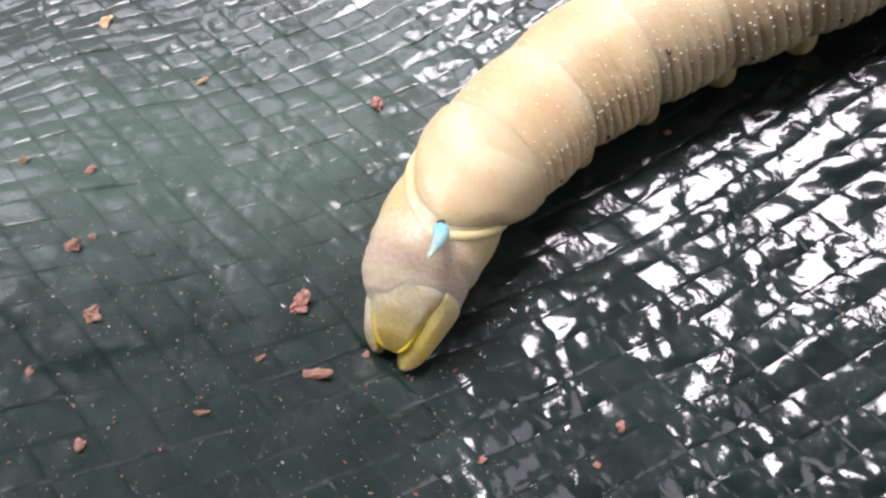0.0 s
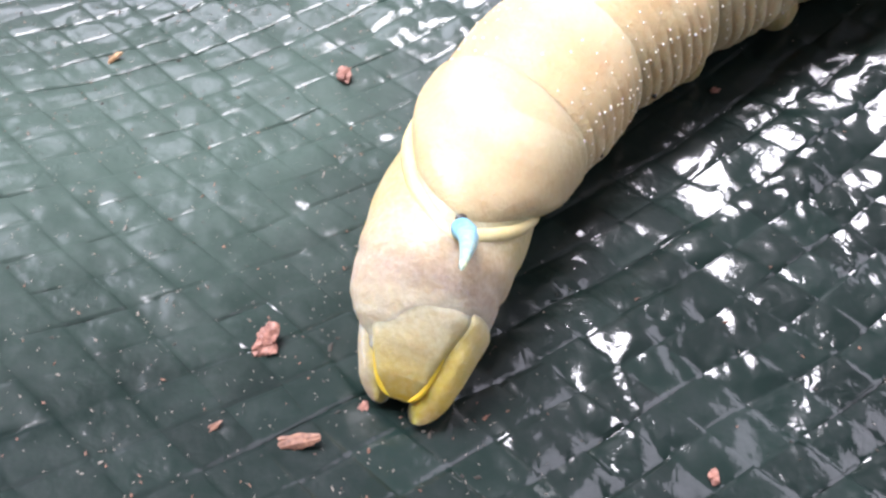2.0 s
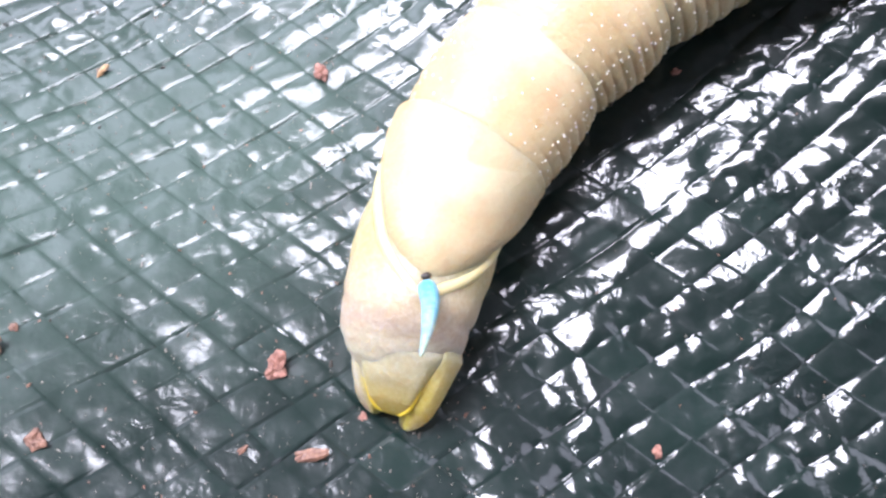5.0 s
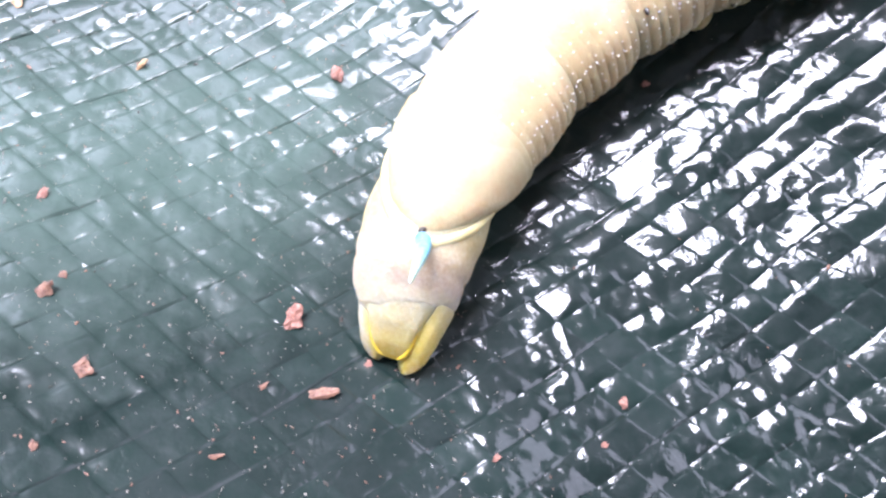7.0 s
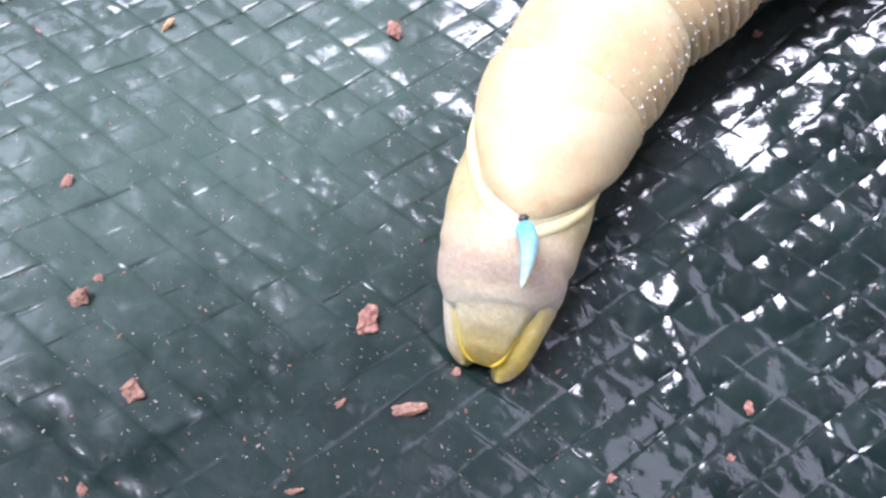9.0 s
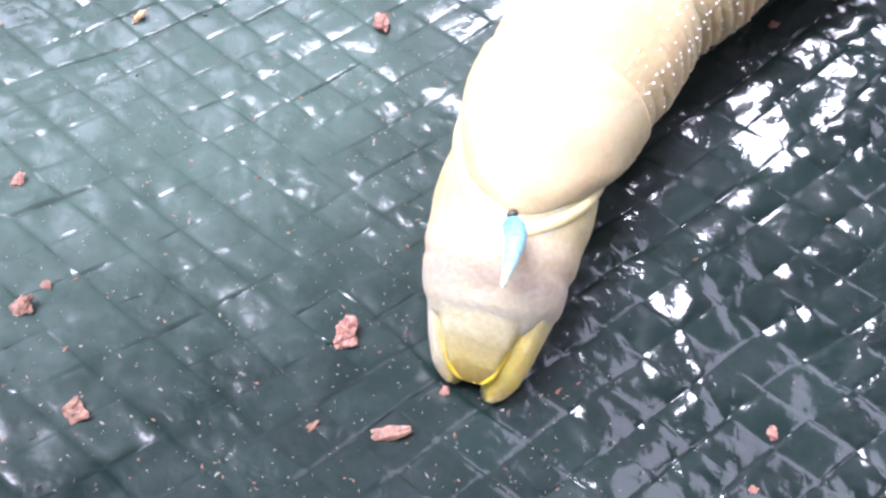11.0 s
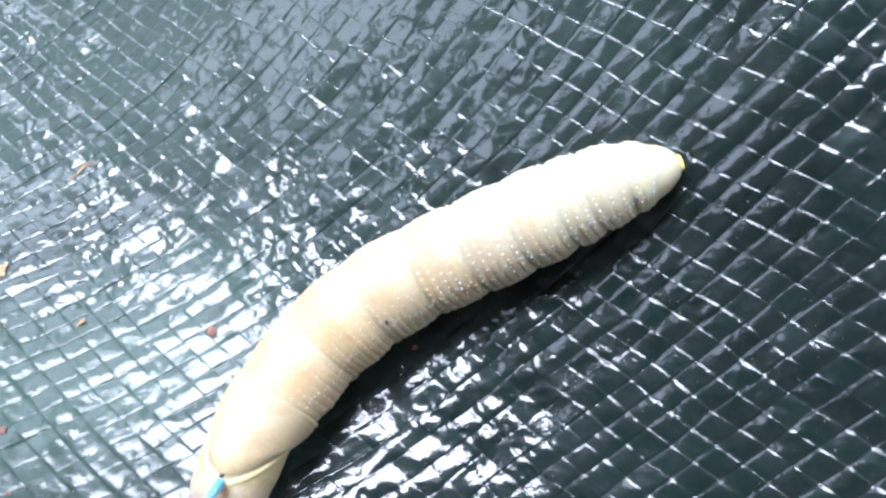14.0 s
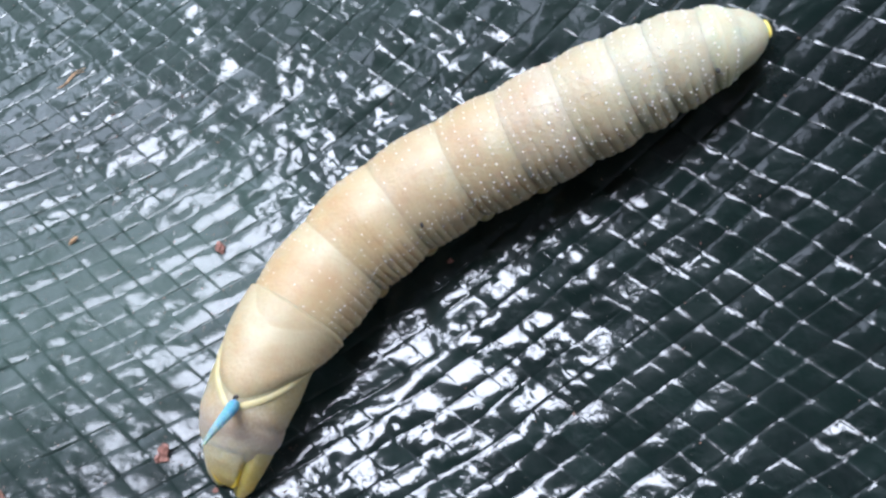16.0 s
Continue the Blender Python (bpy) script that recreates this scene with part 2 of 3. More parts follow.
def skin_material(name, base, band, side, belly, rough=0.45, rim=None):
    """Soft caterpillar skin. The surface map runs along the segment and round the body, the back at 0.5."""
    mat, nt, b = node_material(name)
    uv = nd(nt, "ShaderNodeUVMap").outputs[0]
    sep = nd(nt, "ShaderNodeSeparateXYZ", Vector=uv)
    pos = nd(nt, "ShaderNodeTexCoord").outputs["Object"]
    mott = noise_tex(nt, pos, 420, 4, 0.6)
    grain = noise_tex(nt, pos, 3200, 3, 0.6)
    wob = maths(nt, "MULTIPLY_ADD", mott, 0.16, -0.08)
    off = maths(nt, "ABSOLUTE", maths(nt, "SUBTRACT", sep.outputs[1], 0.5))
    off = maths(nt, "ADD", off, wob)
    along = maths(nt, "ADD", sep.outputs[0], maths(nt, "MULTIPLY", wob, 0.5))
    back = ramp(nt, off, [(0.06, grey(1.0)), (0.20, grey(0.0))])
    lead = ramp(nt, along, [(0.50, grey(0.0)), (0.80, grey(0.9)), (0.985, grey(1.0)), (1.0, grey(0.2))])
    col = ramp(nt, off, [(0.05, base), (0.20, tuple(0.5 * (p + q) for p, q in zip(base, side))), (0.30, side), (0.42, belly)])
    col = mix_col(nt, maths(nt, "MULTIPLY", back, lead), col, band)
    col = mix_col(nt, ramp(nt, grain, [(0.35, grey(0.0)), (0.8, grey(0.25))]), col, tuple(min(1, 1.12 * v) for v in band))
    col = mix_col(nt, ramp(nt, mott, [(0.3, grey(0.4)), (0.6, grey(0.0))]), col, (0.92 * base[0], 0.74 * base[1], 0.70 * base[2]))
    if rim:
        col = mix_col(nt, ramp(nt, along, [(0.0, grey(0.85)), (0.10, grey(0.0))]), col, rim)
    nt.links.new(col, b.inputs["Base Color"])
    b.inputs["Roughness"].default_value = rough
    b.inputs["Specular IOR Level"].default_value = 0.455
    b.inputs["Subsurface Weight"].default_value = 0.7
    b.inputs["Subsurface Radius"].default_value = (1.0, 0.65, 0.4)
    b.inputs["Subsurface Scale"].default_value = 0.0024
    pores = noise_tex(nt, pos, 2100, 3, 0.65)
    soft = nd(nt, "ShaderNodeBump", Strength=0.6, Distance=0.00018, Height=pores)
    bump = nd(nt, "ShaderNodeBump", Strength=0.4, Distance=0.0001, Height=grain, Normal=soft.outputs[0])
    nt.links.new(bump.outputs[0], b.inputs["Normal"])
    return mat


def plain_material(name, dark, light, scale, rough=0.5, sss=0.0, metal=0.0):
    mat, nt, b = node_material(name)
    pos = nd(nt, "ShaderNodeTexCoord").outputs["Object"]
    n = noise_tex(nt, pos, scale, 4, 0.6)
    nt.links.new(ramp(nt, n, [(0.3, dark), (0.7, light)]), b.inputs["Base Color"])
    b.inputs["Roughness"].default_value = rough
    b.inputs["Metallic"].default_value = metal
    if sss:
        b.inputs["Subsurface Weight"].default_value = sss
        b.inputs["Subsurface Radius"].default_value = (1.0, 0.7, 0.3)
        b.inputs["Subsurface Scale"].default_value = 0.0008
    bump = nd(nt, "ShaderNodeBump", Strength=0.5, Distance=0.1 / scale, Height=n)
    nt.links.new(bump.outputs[0], b.inputs["Normal"])
    return mat


TARP = tarp_material()
SKIN = skin_material("buff_skin", (0.417, 0.308, 0.160), (0.478, 0.406, 0.253), (0.404, 0.337, 0.190), (0.305, 0.272, 0.114))
SKIN_WAIST = skin_material("waist_skin", (0.409, 0.316, 0.181), (0.464, 0.403, 0.260), (0.390, 0.336, 0.196), (0.299, 0.277, 0.119))
SKIN_MID = skin_material("mid_skin", (0.416, 0.339, 0.222), (0.468, 0.418, 0.300), (0.398, 0.352, 0.222), (0.308, 0.293, 0.138))
SKIN_CHEST = skin_material("chest_skin", (0.422, 0.366, 0.238), (0.486, 0.444, 0.307), (0.405, 0.368, 0.221), (0.316, 0.311, 0.141))
SKIN_FRONT = skin_material("pale_skin", (0.428, 0.394, 0.271), (0.452, 0.425, 0.297), (0.407, 0.378, 0.231), (0.321, 0.327, 0.149))
SKIN_NECK = skin_material("green_skin", (0.447, 0.435, 0.298), (0.487, 0.481, 0.339), (0.416, 0.416, 0.233), (0.338, 0.349, 0.158))
SKIN_DOME = skin_material("dome_skin", (0.381, 0.306, 0.173), (0.468, 0.411, 0.263), (0.377, 0.318, 0.175), (0.302, 0.261, 0.112), rim=(0.294, 0.266, 0.067))
YELLOW = plain_material("yellow_ridge", (0.444, 0.374, 0.168), (0.505, 0.444, 0.253), 500, 0.45, 0.3)
BRIGHT = plain_material("bright_yellow", (0.72, 0.56, 0.08), (0.80, 0.66, 0.16), 500, 0.4, 0.2)
AMBER = plain_material("amber_skin", (0.60, 0.40, 0.02), (0.68, 0.50, 0.06), 350, 0.4, 0.35)


def graded_material(name, along, across, sharp=0.0, rough=0.42, warp=0.2):
    """Soft skin whose colour runs along the part, turning to another colour towards its two edges."""
    mat, nt, b = node_material(name)
    sep = nd(nt, "ShaderNodeSeparateXYZ", Vector=nd(nt, "ShaderNodeUVMap").outputs[0])
    pos = nd(nt, "ShaderNodeTexCoord").outputs["Object"]
    n = noise_tex(nt, pos, 420, 4, 0.6)
    grain = noise_tex(nt, pos, 2600, 3, 0.6)
    wob = maths(nt, "MULTIPLY_ADD", n, warp, -warp / 2)
    col = ramp(nt, maths(nt, "ADD", sep.outputs[0], wob), along)
    off = maths(nt, "ADD", maths(nt, "ABSOLUTE", maths(nt, "MULTIPLY_ADD", sep.outputs[1], 2.0, -1.0)), wob)
    if across:
        edge = maths(nt, "MULTIPLY", ramp(nt, off, [(sharp, grey(0.0)), (0.97, grey(0.9))]), ramp(nt, sep.outputs[0], [(0.15, grey(0.0)), (0.6, grey(1.0))]))
        col = mix_col(nt, edge, col, across)
    col = mix_col(nt, ramp(nt, grain, [(0.4, grey(0.0)), (0.8, grey(0.22))]), col, (0.74, 0.68, 0.56))
    nt.links.new(col, b.inputs["Base Color"])
    b.inputs["Roughness"].default_value = rough
    b.inputs["Specular IOR Level"].default_value = 0.4
    b.inputs["Subsurface Weight"].default_value = 0.8
    b.inputs["Subsurface Radius"].default_value = (1.0, 0.7, 0.4)
    b.inputs["Subsurface Scale"].default_value = 0.0024
    soft = nd(nt, "ShaderNodeBump", Strength=0.5, Distance=0.00016, Height=noise_tex(nt, pos, 1300, 3, 0.6))
    bump = nd(nt, "ShaderNodeBump", Strength=0.3, Distance=0.0001, Height=grain, Normal=soft.outputs[0])
    nt.links.new(bump.outputs[0], b.inputs["Normal"])
    return mat


PLATE = graded_material("plate_skin", [(0.0, (0.350, 0.309, 0.215)), (0.50, (0.337, 0.303, 0.183)), (0.80, (0.415, 0.325, 0.105)), (0.95, (0.44, 0.255, 0.02))], (0.398, 0.295, 0.032), 0.72)
CLASP = graded_material("clasper_skin", [(0.0, (0.343, 0.295, 0.195)), (0.45, (0.41, 0.335, 0.115)), (0.80, (0.44, 0.335, 0.06)), (1.0, (0.275, 0.193, 0.078))], (0.384, 0.288, 0.032), 0.70)
CLASP_PALE = graded_material("pale_clasper_skin", [(0.0, (0.343, 0.303, 0.235)), (0.65, (0.337, 0.309, 0.228)), (0.90, (0.337, 0.288, 0.180)), (1.0, (0.261, 0.165, 0.105))], (0.384, 0.303, 0.064), 0.82)
SKIN_TAIL = graded_material("rose_skin", [(0.0, (0.386, 0.342, 0.242)), (0.12, (0.386, 0.334, 0.242)), (0.24, (0.342, 0.276, 0.213)), (0.44, (0.349, 0.279, 0.186)), (0.75, (0.356, 0.290, 0.138))], None, warp=0.1)
HORN = graded_material("blue_horn", [(0.0, (0.034, 0.255, 0.442)), (0.30, (0.085, 0.315, 0.459)), (0.62, (0.153, 0.306, 0.357)), (1.0, (0.212, 0.289, 0.221))], None, warp=0.06)
BLACK = plain_material("dark_mark", (0.01, 0.008, 0.006), (0.03, 0.02, 0.015), 800, 0.4)
PEARL = plain_material("white_granule", (0.78, 0.72, 0.60), (0.86, 0.82, 0.72), 800, 0.4, 0.3)
RUST = plain_material("rust_scale", (0.10, 0.035, 0.024), (0.38, 0.185, 0.135), 1700, 0.6)
BROWN = plain_material("brown_scale", (0.05, 0.02, 0.015), (0.27, 0.14, 0.09), 1700, 0.6)
TAN = plain_material("tan_scale", (0.30, 0.16, 0.07), (0.55, 0.38, 0.22), 1200, 0.6)
DUST = plain_material("pale_dust", (0.08, 0.065, 0.05), (0.26, 0.235, 0.20), 1500, 0.7)
SOIL = plain_material("dark_grit", (0.015, 0.012, 0.010), (0.05, 0.04, 0.03), 1500, 0.7)
CONCRETE = plain_material("concrete", (0.16, 0.15, 0.14), (0.26, 0.25, 0.23), 25, 0.85)
PLASTER = plain_material("grey_plaster", (0.13, 0.128, 0.125), (0.18, 0.177, 0.174), 12, 0.85)

# ---------------------------------------------------------------- surroundings


def box(name, lo, hi, material, label, category):
    bm = bmesh.new()
    bmesh.ops.create_cube(bm, size=1.0)
    size, mid = [b - a for a, b in zip(lo, hi)], [(a + b) / 2 for a, b in zip(lo, hi)]
    bmesh.ops.transform(bm, matrix=Matrix.LocRotScale(mid, None, size), verts=bm.verts)
    bmesh.ops.bevel(bm, geom=bm.edges[:], offset=0.01, segments=2, affect="EDGES")
    bmesh.ops.scale(bm, vec=(1000, 1000, 1000), verts=bm.verts)
    ob = part(name, bm, material, smooth=False)
    return tagged(ob, label, category, kind="structure")


# unseen room, added to block low and overhead light around the sheet
X0, X1, Y0, Y1 = WALL_X, EAST_X, -1.7, WALL_Y
box("floor", (X0 - 0.1, Y0 - 0.1, -0.15), (X1 + 0.1, Y1 + 0.1, -0.03), CONCRETE, "grey concrete floor under the tarpaulin", "floor")
box("wall_south", (X0, Y0 - 0.1, -0.03), (X1, Y0, ROOF), PLASTER, "unseen grey plastered wall that blocks stray light", "wall")


def slab_with_opening(name, cols, rows, place, label, category):
    """One slab with an opening through it; place puts (along, through, up) into the room."""
    bm = bmesh.new()
    verts = [[[bm.verts.new(Vector(place(a, d, z)) * 1000) for z in rows] for a in cols] for d in (0.0, 0.1)]
    for i in range(3):
        for j in range(3):
            if (i, j) != (1, 1):
                for k in (0, 1):
                    bm.faces.new((verts[k][i][j], verts[k][i][j + 1], verts[k][i + 1][j + 1], verts[k][i + 1][j]))
    loops = ([(0, 0), (1, 0), (2, 0), (3, 0), (3, 1), (3, 2), (3, 3), (2, 3), (1, 3), (0, 3), (0, 2), (0, 1)], [(1, 1), (2, 1), (2, 2), (1, 2)])
    for loop in loops:
        for (i, j), (k, l) in zip(loop, loop[1:] + loop[:1]):
            bm.faces.new((verts[0][i][j], verts[0][k][l], verts[1][k][l], verts[1][i][j]))
    bmesh.ops.recalc_face_normals(bm, faces=bm.faces[:])
    return tagged(part(name, bm, PLASTER, smooth=False), label, category, kind="structure")


def opening_wall(name, a0, a1, opening, place):
    return slab_with_opening(name, (a0, opening[0], opening[1], a1), (-0.03, opening[2], opening[3], ROOF), place, "unseen plastered wall with a wide opening for light", "wall")


opening_wall("wall_north", X0, X1, WINDOW, lambda a, d, z: (a, Y1 + d, z))
opening_wall("wall_east", Y0 - 0.1, Y1 + 0.1, EAST_OPENING, lambda a, d, z: (X1 + d, a, z))
opening_wall("wall_west", Y0 - 0.1, Y1 + 0.1, SIDE_OPENING, lambda a, d, z: (X0 - d, a, z))
slab_with_opening("ceiling", (X0 - 0.1, ROOFLIGHT[0], ROOFLIGHT[1], X1 + 0.1), (Y0 - 0.1, ROOFLIGHT[2], ROOFLIGHT[3], Y1 + 0.1), lambda a, d, z: (a, z, ROOF + d), "unseen grey ceiling with a wide rooflight opening", "ceiling")

# ---------------------------------------------------------------- tarpaulin
U_DIR = np.array((math.cos(radians(18.5)), math.sin(radians(18.5)))) * 3.22
V_DIR = np.array((math.cos(radians(-55)), math.sin(radians(-55)))) * 3.24
NODE = np.array((-7.2, 7.1))
X_LO, X_HI, Y_LO, Y_HI = -62, 108, -44, 125


def lattice(u, v):
    return NODE[0] + U_DIR[0] * u + V_DIR[0] * v, NODE[1] + U_DIR[1] * u + V_DIR[1] * v


def tape_mesh(index, first, last, lengthwise):
    """One woven tape under its film: rows swell between the seams, and each tape dips where it passes under."""
    cell = np.array((0.0, 0.035, 0.10, 0.22, 0.36, 0.5, 0.64, 0.78, 0.90, 0.965))
    along = np.concatenate([(np.arange(first, last)[:, None] + cell).ravel(), [last]])
    across = np.array((-0.5, -0.485, -0.45, -0.36, -0.24, -0.12, 0.0, 0.12, 0.24, 0.36, 0.45, 0.485, 0.5))
    a, w = np.meshgrid(along, across, indexing="ij")
    if lengthwise:
        u, v = a, index + 0.5 + w * 0.988
    else:
        u, v = index + 0.5 + w, a
    sway = wave_noise(u * 3.2, v * 3.2, 11.0, 51, 2) * 0.17
    x, y = lattice(u + sway, v + sway)
    seam = 2 * np.abs(v - np.floor(v) - 0.5)
    loose, bound = slack(x, y), 1 - 0.6 * puff(x, y)
    amp = (0.03 + 0.20 * loose) * (1 - 0.4 * smoothstep(30, 50, y)) * (0.65 + 0.9 * wave_noise(u * 0.9, np.floor(v) * 5.0, 2.0, 61, 1))
    tilt = (v - np.floor(v) - 0.5) * 0.24 * wave_noise(np.floor(u + 0.5 * np.floor(v)) * 3.7, np.floor(v) * 5.3, 2.0, 71, 1)
    part_u = u - np.floor(u)
    groove = -0.07 * (0.45 + 0.7 * wave_noise(u * 3.2, v * 3.2, 9.0, 97, 1)) * smoothstep(0.04, 0.0, np.abs(v - np.round(v))) * bound * (1 - 0.8 * smoothstep(8, 30, x))
    taut = smoothstep(44, 60, x)
    ledge = (1 + 0.4 * taut) * (0.085 + 0.06 * wave_noise(u * 2.1, v * 2.1, 3.0, 81, 1)) * (part_u - 0.5) * smoothstep(0.5, 0.465, np.abs(part_u - 0.5))
    sign = 1 if (index % 2 == 0) == lengthwise else -1
    swing = np.sin(math.pi * a) * sign
    rise = np.sign(swing) * np.abs(swing) ** 0.5 * (0.022 + 0.022 * taut) * bound
    edge = -0.06 * smoothstep(0.45, 0.5, np.abs(w)) if lengthwise else -0.015 * smoothstep(0.47, 0.5, np.abs(w))
    z = lie(x, y) + crinkle(x, y) - amp * seam ** 2.0 - 0.05 * loose * bound * (2 * np.abs(u - np.floor(u) - 0.5)) ** 3 + ledge * bound + tilt * bound + rise + edge * bound + groove
    pts = np.stack([x, y, z], -1)
    return grid_mesh("tape", pts if lengthwise else pts[:, ::-1])


def tarpaulin():
    tarp = tagged(new("tarpaulin"), "dark green woven plastic tarpaulin with glossy crinkled film", "tarpaulin")
    n = 75
    gx, gy = np.meshgrid(np.linspace(-420, 460, 161), np.linspace(-400, 480, 161), indexing="ij")
    z = lie(gx, gy) - 1.0 + wave_noise(gx, gy, 60, 12, 3) * 3.0 * smoothstep(100, 200, np.hypot(gx - 22, gy - 40))
    me = grid_mesh("backing_film", np.stack([gx, gy, z], -1))
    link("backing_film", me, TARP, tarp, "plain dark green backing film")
    for warp in (True, False):
        for i in range(-n, n):
            cells = []
            for j in range(-n, n):
                x, y = lattice(j + 0.5, i + 0.5) if warp else lattice(i + 0.5, j + 0.5)
                if X_LO < x < X_HI and Y_LO < y < Y_HI:
                    cells.append(j)
            if len(cells) > 1:
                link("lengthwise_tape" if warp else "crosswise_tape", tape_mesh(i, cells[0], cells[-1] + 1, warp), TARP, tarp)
    return tarp


tarpaulin()
# ---------------------------------------------------------------- caterpillar
SPINE = [(-1.7, -3.65), (1.6, 1.4), (4.2, 5.7), (7.2, 10.2), (11.2, 14.6), (16.6, 19.2), (21.8, 22.1), (28.0, 24.3), (33.9, 25.3), (39.9, 25.7), (45.8, 25.9), (51.3, 26.0), (55.8, 26.0), (59.3, 25.9), (63.2, 25.6), (66.2, 25.5), (69.2, 25.6), (71.0, 25.7)]
WIDTH = [(0, 5.2), (6, 7.6), (10.1, 9.9), (14, 10.9), (20.5, 12.0), (25, 12.5), (31, 12.7), (35.5, 13.2), (41.6, 13.2), (47.5, 12.9), (53.5, 12.9), (59.5, 12.7), (65, 12.2), (69.7, 11.2), (73.3, 10.3), (77.1, 8.5), (80, 6.1), (82.3, 3.4), (84, 2.0)]
LIFT = [(2, 0.6), (14, 0.9), (27, 0.54), (42, 0.2), (58, 0.0)]     # how far the axis is raised above a body lying flat


def catmull(points, n):
    p = np.array(points, float)
    p = np.vstack([2 * p[0] - p[1], p, 2 * p[-1] - p[-2]])
    out = []
    for i in range(1, len(p) - 2):
        for t in np.linspace(0, 1, n, endpoint=False):
            out.append(0.5 * (2 * p[i] + (p[i + 1] - p[i - 1]) * t + (2 * p[i - 1] - 5 * p[i] + 4 * p[i + 1] - p[i + 2]) * t * t + (3 * p[i] - p[i - 1] - 3 * p[i + 1] + p[i + 2]) * t ** 3))
    return np.array(out + [p[-2]])


PATH = catmull(SPINE, 24)
ARC = np.concatenate([[0], np.cumsum(np.hypot(*np.diff(PATH, axis=0).T))])


def girth(s):
    return np.interp(s, *zip(*WIDTH))


def axis_at(s):
    """Centre line: place, tangent, side and up vectors (arrays) at arc length s in millimetres."""
    def place(q):
        x, y = np.interp(q, ARC, PATH[:, 0]), np.interp(q, ARC, PATH[:, 1])
        lifts = [lie(np.interp(q + d, ARC, PATH[:, 0]), np.interp(q + d, ARC, PATH[:, 1])) for d in (-9, -4.5, 0, 4.5, 9)]
        return np.stack([x, y, sum(lifts) / 5 + girth(q) * 0.47 + 0.3 + np.interp(q, *zip(*LIFT))], -1)
    c = place(s)
    t = place(s + 0.8) - place(s - 0.8)
    t /= np.linalg.norm(t, axis=-1, keepdims=True)
    side = np.cross(t, np.array((0.0, 0.0, 1.0)))
    side /= np.linalg.norm(side, axis=-1, keepdims=True)
    return c, t, side, np.cross(side, t)


def ring_points(s, th, r_scale, half=None):
    """Points round the body: s arc length, th angle from the back towards the right side, r_scale times the half width."""
    c, t, side, up = axis_at(s)
    a = girth(s) / 2 * r_scale
    flat = np.where(np.cos(th) < 0, 0.90, 0.97 + 0.11 * smoothstep(26, 13, s))
    return c + side * (a * np.sin(th))[..., None] + up * (a * flat * np.cos(th))[..., None]


def skin_r(U, T, s0, s1, rings, bulge):
    """Radius of a segment's skin, as a share of the half width."""
    low = smoothstep(0.55, 1.6, np.abs(T))
    k = np.clip(U, 0, 1)
    swell = bulge * (0.25 * np.sin(math.pi * k) ** 0.8 + 0.75 * np.sin(math.pi * k) ** 2 - 0.6) - 0.06 * (np.clip(-U, 0, 1) + np.clip(U - 1, 0, 1)) / 0.06
    wander = rings * U + 0.25 * wave_noise(U * 4 + s0, T * 1.5, 1.3, 77, 2)
    fold = (np.abs(np.sin(math.pi * wander)) ** 0.62 - 0.7) * (0.002 + 0.003 * float(smoothstep(44, 60, s0)) + 0.026 * low)
    waist = -0.034 * low * (np.exp(-(k / 0.10) ** 2) + np.exp(-((1 - k) / 0.10) ** 2))
    lobe = 0.02 * smoothstep(1.35, 1.75, np.abs(T)) * (1 - smoothstep(1.9, 2.4, np.abs(T))) * (0.4 + np.sin(math.pi * k))
    rough = wave_noise((s0 + (s1 - s0) * U), T * 5.0, 1.5, 33, 2) * 0.010 * (0.6 + low)
    return 1 + swell + fold + lobe + rough + waist


def segment_mesh(s0, s1, rings, bulge=0.05, n=96, m=96):
    """One body segment with fine ring folds; its ends tuck under its neighbours."""
    u = np.linspace(-0.06, 1.06, n)
    th = np.linspace(-math.pi, math.pi, m, endpoint=False) + math.pi / m
    U, T = np.meshgrid(u, th, indexing="ij")
    pts = ring_points(s0 + (s1 - s0) * U, T, skin_r(U, T, s0, s1, rings, bulge))
    uv = np.stack([U, T / (2 * math.pi) + 0.5], -1)
    return grid_mesh("segment", pts, True, uv)


def granule_mesh(s0, s1, rings, bulge, rng):
    """White skin granules in rings round one segment, with a denser line along each flank."""
    spots = []
    rows = max(2, round((s1 - s0) / 1.45))
    front = float(smoothstep(36, 50, s0))
    for i in range(rows):
        u = (i + 0.5) / rows
        step = rng.uniform(0.155, 0.185)
        for th in np.arange(-1.8 + rng.uniform(0, 0.1), 1.8, step):
            if rng.uniform() < 0.93 * (0.40 + 0.60 * max(front, float(smoothstep(0.3, 0.75, abs(th))))):
                spots.append((u + rng.uniform(-0.12, 0.12) / rows, th + rng.uniform(-0.03, 0.03), rng.uniform(0.075, 0.115) * (0.85 + 0.35 * front)))
    for side in (-1, 1):
        for s in np.arange(s0 + 0.2, s1, 0.8):
            spots.append(((s + rng.uniform(-0.15, 0.15) - s0) / (s1 - s0), side * (1.12 + 0.10 * math.sin(s * 0.7)), rng.uniform(0.08, 0.12)))
    bm = bmesh.new()
    for u, th, r in spots:
        U, T = np.array([u]), np.array([th])
        c = ring_points(s0 + (s1 - s0) * U, T, skin_r(U, T, s0, s1, rings, bulge) - 0.002)[0]
        bmesh.ops.create_icosphere(bm, subdivisions=1, radius=r, matrix=Matrix.Translation(c))
    return bm


